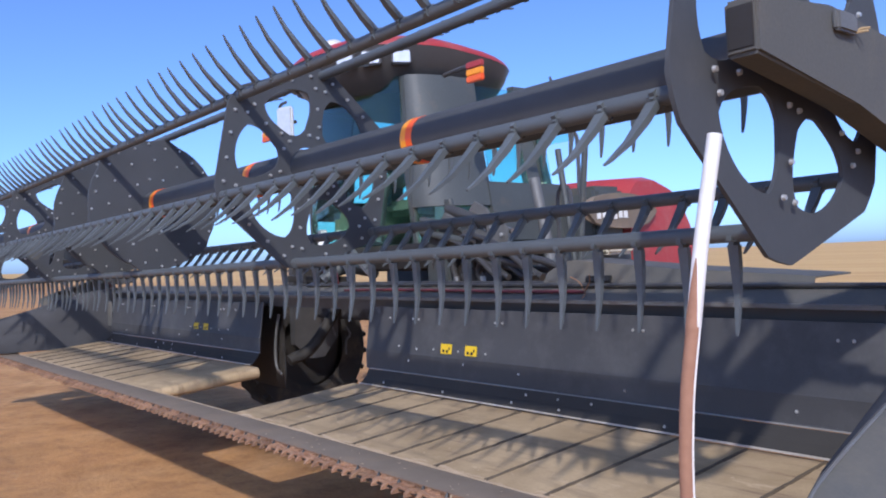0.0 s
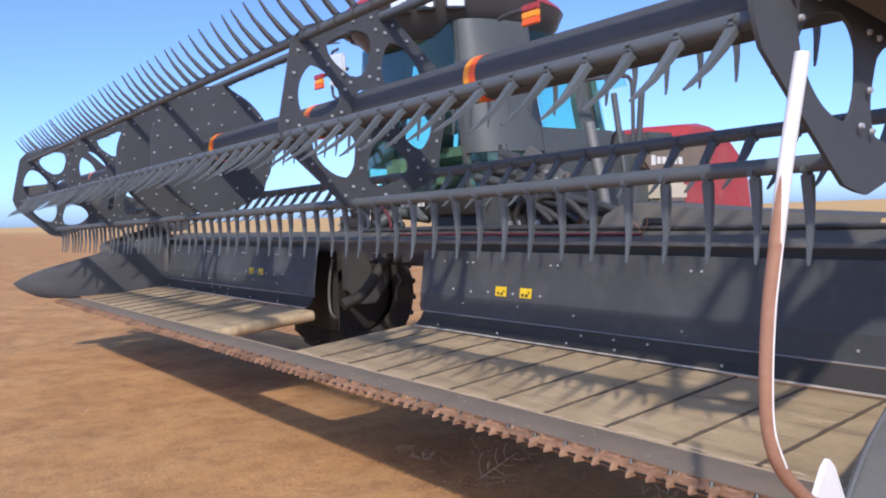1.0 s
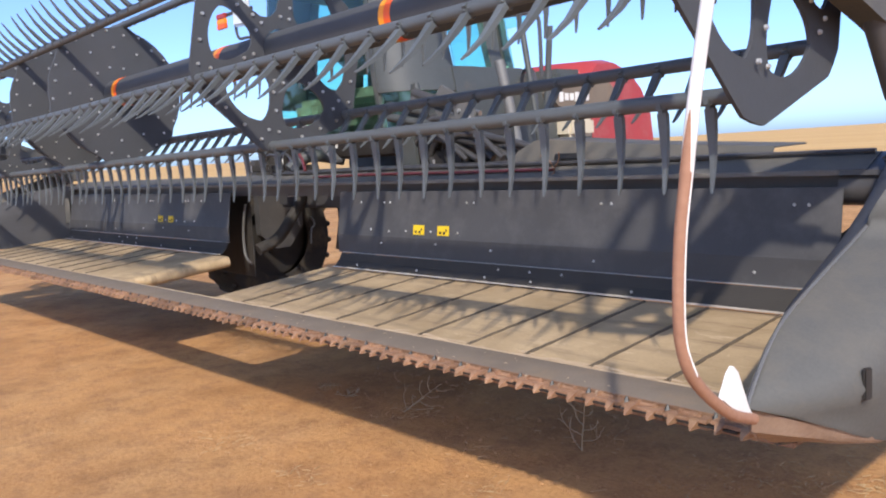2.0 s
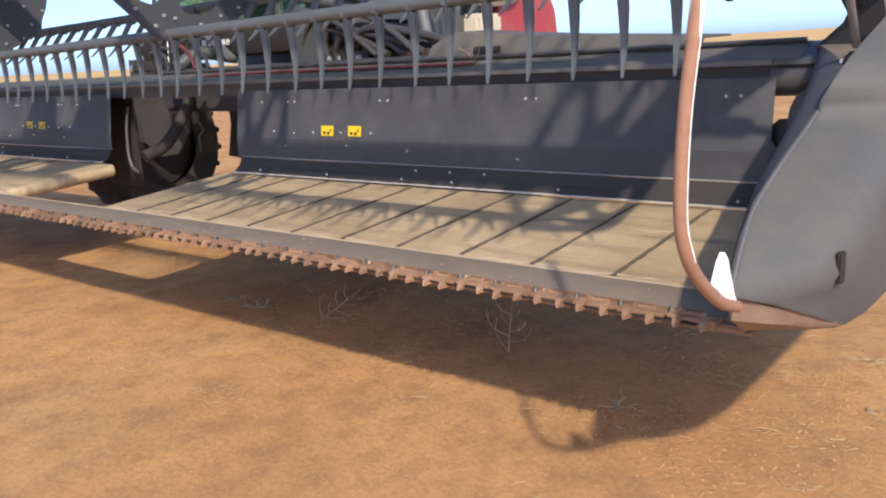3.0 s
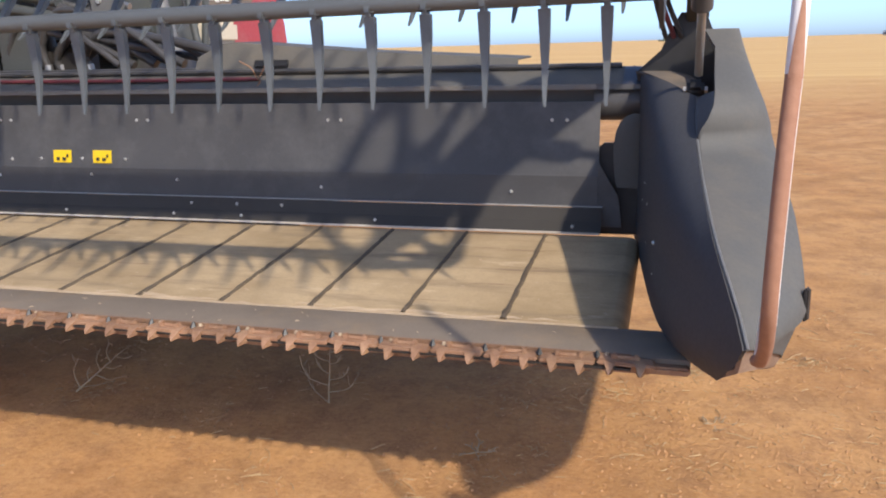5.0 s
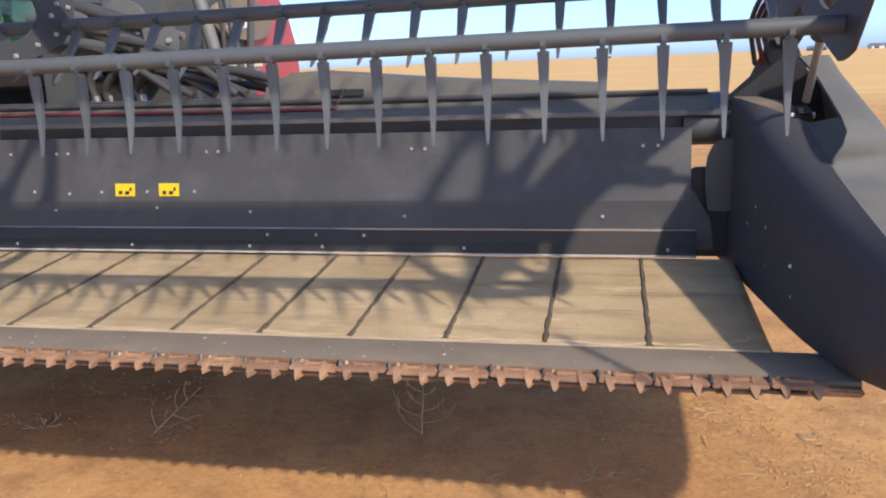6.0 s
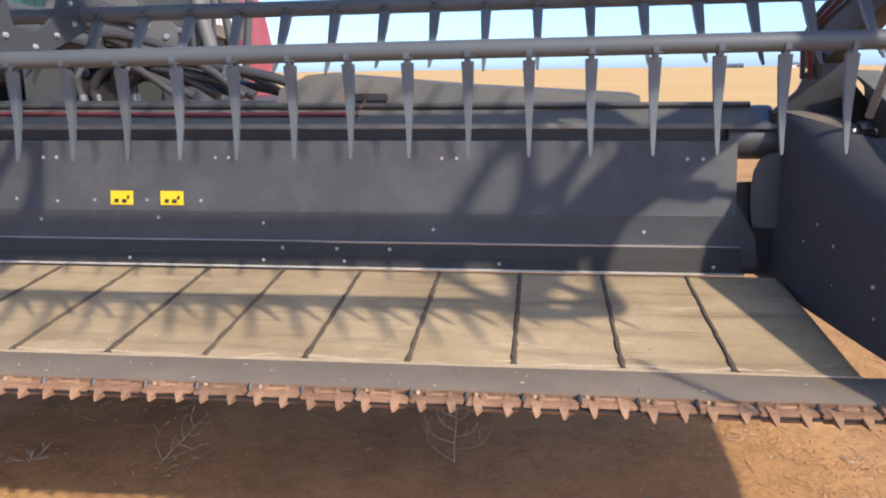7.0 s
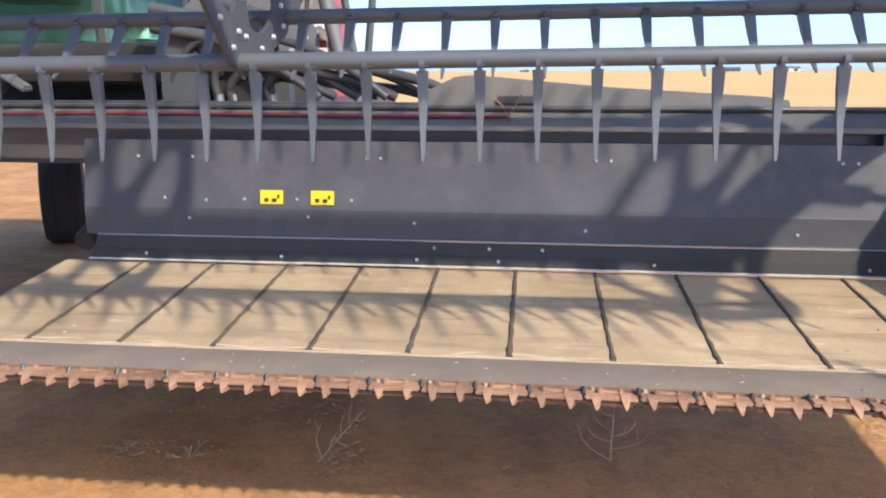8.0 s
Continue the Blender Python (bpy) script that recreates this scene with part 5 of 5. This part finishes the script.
def litter_spot():
    """Mostly on the trodden dirt round the end of the header."""
    k_ = rnd.random()
    if k_ < 0.40:
        return rnd.uniform(-3.2, 1.8), rnd.uniform(-0.3, 2.6)
    if k_ < 0.75:
        return rnd.gauss(0.5, 0.75), rnd.gauss(0.75, 0.6)
    return rnd.uniform(-8, 5), rnd.uniform(-1.2, 9)


verts, faces = [], []
nests = [litter_spot() for i in range(130)]
for i in range(2300):
    x, y = litter_spot()
    in_nest = rnd.random() < 0.82
    if in_nest:
        j = int(len(nests) * rnd.random() ** 1.7)          # a few nests hold most of it
        x, y = nests[j][0] + rnd.gauss(0, 0.05 + 0.03 * (j % 3)), nests[j][1] + rnd.gauss(0, 0.04)
    a, ln, r = rnd.uniform(0, 3.14), rnd.uniform(0.010, 0.050) * (2.4 if rnd.random() < (0.04 if in_nest else 0.16) else 1), rnd.uniform(0.0006, 0.0015)
    z, bend = ground_z(x, y) + 0.003, rnd.gauss(0, 0.25)
    rise = rnd.uniform(0, 0.4) if in_nest else 0.06
    path = [Vector((x, y, z)) + Vector((math.cos(a + bend * t), math.sin(a + bend * t), 0)) * ln * t + Vector((0, 0, rise * ln * t * (1.3 - t))) for t in (0, 0.35, 0.7, 1)]
    side = Vector((-math.sin(a), math.cos(a), 0)) * r
    k = len(verts)
    for p in path:
        verts += [p - side, p + side, p + Vector((0, 0, 1.6 * r))]
    for q in (k, k + 3, k + 6):
        faces += [(q, q + 1, q + 4, q + 3), (q + 1, q + 2, q + 5, q + 4), (q + 2, q, q + 3, q + 5)]
me = bpy.data.meshes.new("straw_litter")
me.from_pydata(verts, [], faces)
me.materials.append(M_STRAW)
tagged(new("straw_litter", me), "scattered broken straw on the dirt", "straw", kind="stuff")
verts, faces = [], []
OCT = ((1, 0, 0), (0, 1, 0), (-1, 0, 0), (0, -1, 0), (0, 0, 1), (0, 0, -1))
OCT_F = ((0, 1, 4), (1, 2, 4), (2, 3, 4), (3, 0, 4), (1, 0, 5), (2, 1, 5), (3, 2, 5), (0, 3, 5))
for i in range(32000):
    x, y = litter_spot()
    if rnd.random() < 0.6:
        x, y = rnd.choice(nests)
        x, y = x + rnd.gauss(0, 0.11), y + rnd.gauss(0, 0.10)
    r = 0.0011 + 0.0085 * rnd.random() ** 7
    c, k, a = Vector((x, y, ground_z(x, y) + r * 0.25)), len(verts), rnd.uniform(0, 3)
    for u, v, w in OCT:
        u, v = u * math.cos(a) - v * math.sin(a), u * math.sin(a) + v * math.cos(a)
        verts.append(c + Vector((u * rnd.uniform(0.7, 1.4), v * rnd.uniform(0.7, 1.4), w * rnd.uniform(0.35, 0.7))) * r)
    faces += [tuple(k + j for j in f) for f in OCT_F]
me = bpy.data.meshes.new("dirt_clods")
me.from_pydata(verts, [], faces)
me.materials.append(M_STONE)
tagged(new("dirt_clods", me), "small crumbled clods of reddish dirt", "dirt", kind="stuff")

# chaff on the belt, the cover plate and the beam
verts, faces = [], []
for i in range(130):
    x, k_ = rnd.uniform(-3.5, 0.0), rnd.random()
    if k_ < 0.6:
        y = 0.27 + 0.8 * rnd.random() ** 1.8
        z = BELT_F[1] + (y - BELT_F[0]) * math.tan(slope)
    elif k_ < 0.85:
        y, z = rnd.uniform(0.06, 0.19), 0.6505
    else:
        y, z = rnd.uniform(1.31, 1.45), 1.3655
    a, ln, r = rnd.uniform(0, 3.14), rnd.uniform(0.003, 0.010), rnd.uniform(0.0007, 0.0016)
    d, w = Vector((math.cos(a), math.sin(a), 0)) * ln, Vector((-math.sin(a), math.cos(a), 0)) * r
    k, c = len(verts), Vector((x, y, z + 0.001))
    verts += [c - d - w, c - d + w, c + d + w, c + d - w, c + Vector((0, 0, 0.003))]
    faces += [(k, k + 1, k + 4), (k + 1, k + 2, k + 4), (k + 2, k + 3, k + 4), (k + 3, k, k + 4), (k + 3, k + 2, k + 1, k)]
me = bpy.data.meshes.new("chaff")
me.from_pydata(verts, [], faces)
me.materials.append(M_LIP)
tagged(new("chaff", me), "pale bits of chaff on belt and beam", "chaff", kind="stuff")

# far farm shed and shelter trees on the skyline
def farm_shed(x, y, w, h, wall_mat, label, doors):
    """A long low shed: walls, a shallow pitched roof that oversails, and dark openings."""
    z0 = ground_z(x, y)
    shed = thing("farm_shed", (x, y, z0), label, "shed", "far sheds")
    b = B()
    add_box(b, (x, y, z0 + h / 2), (w, 6, h))
    wall = part("wall", b, wall_mat, shed)
    b = B()
    add_prism(b, [(y - 3.4, z0 + h), (y + 3.4, z0 + h), (y, z0 + h + 0.9)], x - w / 2 - 0.3, x + w / 2 + 0.3)
    part("roof", b, M_STEEL, shed, "grey metal roof")
    for k in range(doors):
        b = B()
        add_box(b, (x + w * ((k + 0.5) / doors - 0.5), y - 3.02, z0 + h * 0.42), (w / doors * 0.45, 0.08, h * 0.7))
        part("door", b, M_DARK, wall, "dark doorway")
    return shed


farm_shed(86.7, 390, 7, 1.1, M_GREYPLATE, "low grey farm shed far off on the skyline", 3)
farm_shed(112, 390, 8, 1.3, M_WHITE, "small pale farm shed far off on the skyline", 2)
rnd = random.Random(4)
bm = B()
for i in range(14):
    x_, y_ = rnd.uniform(-9, -1), rnd.uniform(392, 400)
    c = Vector((x_, y_, ground_z(x_, y_) + rnd.uniform(0.1, 0.5)))
    bmesh.ops.create_icosphere(bm, subdivisions=1, radius=rnd.uniform(0.35, 0.7), matrix=Matrix.Translation(c) @ Matrix.Rotation(rnd.uniform(0, 3), 4, "Z"))
tagged(new("far_trees", finish(bm, "far_trees", M_FAR, 0)), "low dark trees on the far skyline", "trees", kind="stuff")
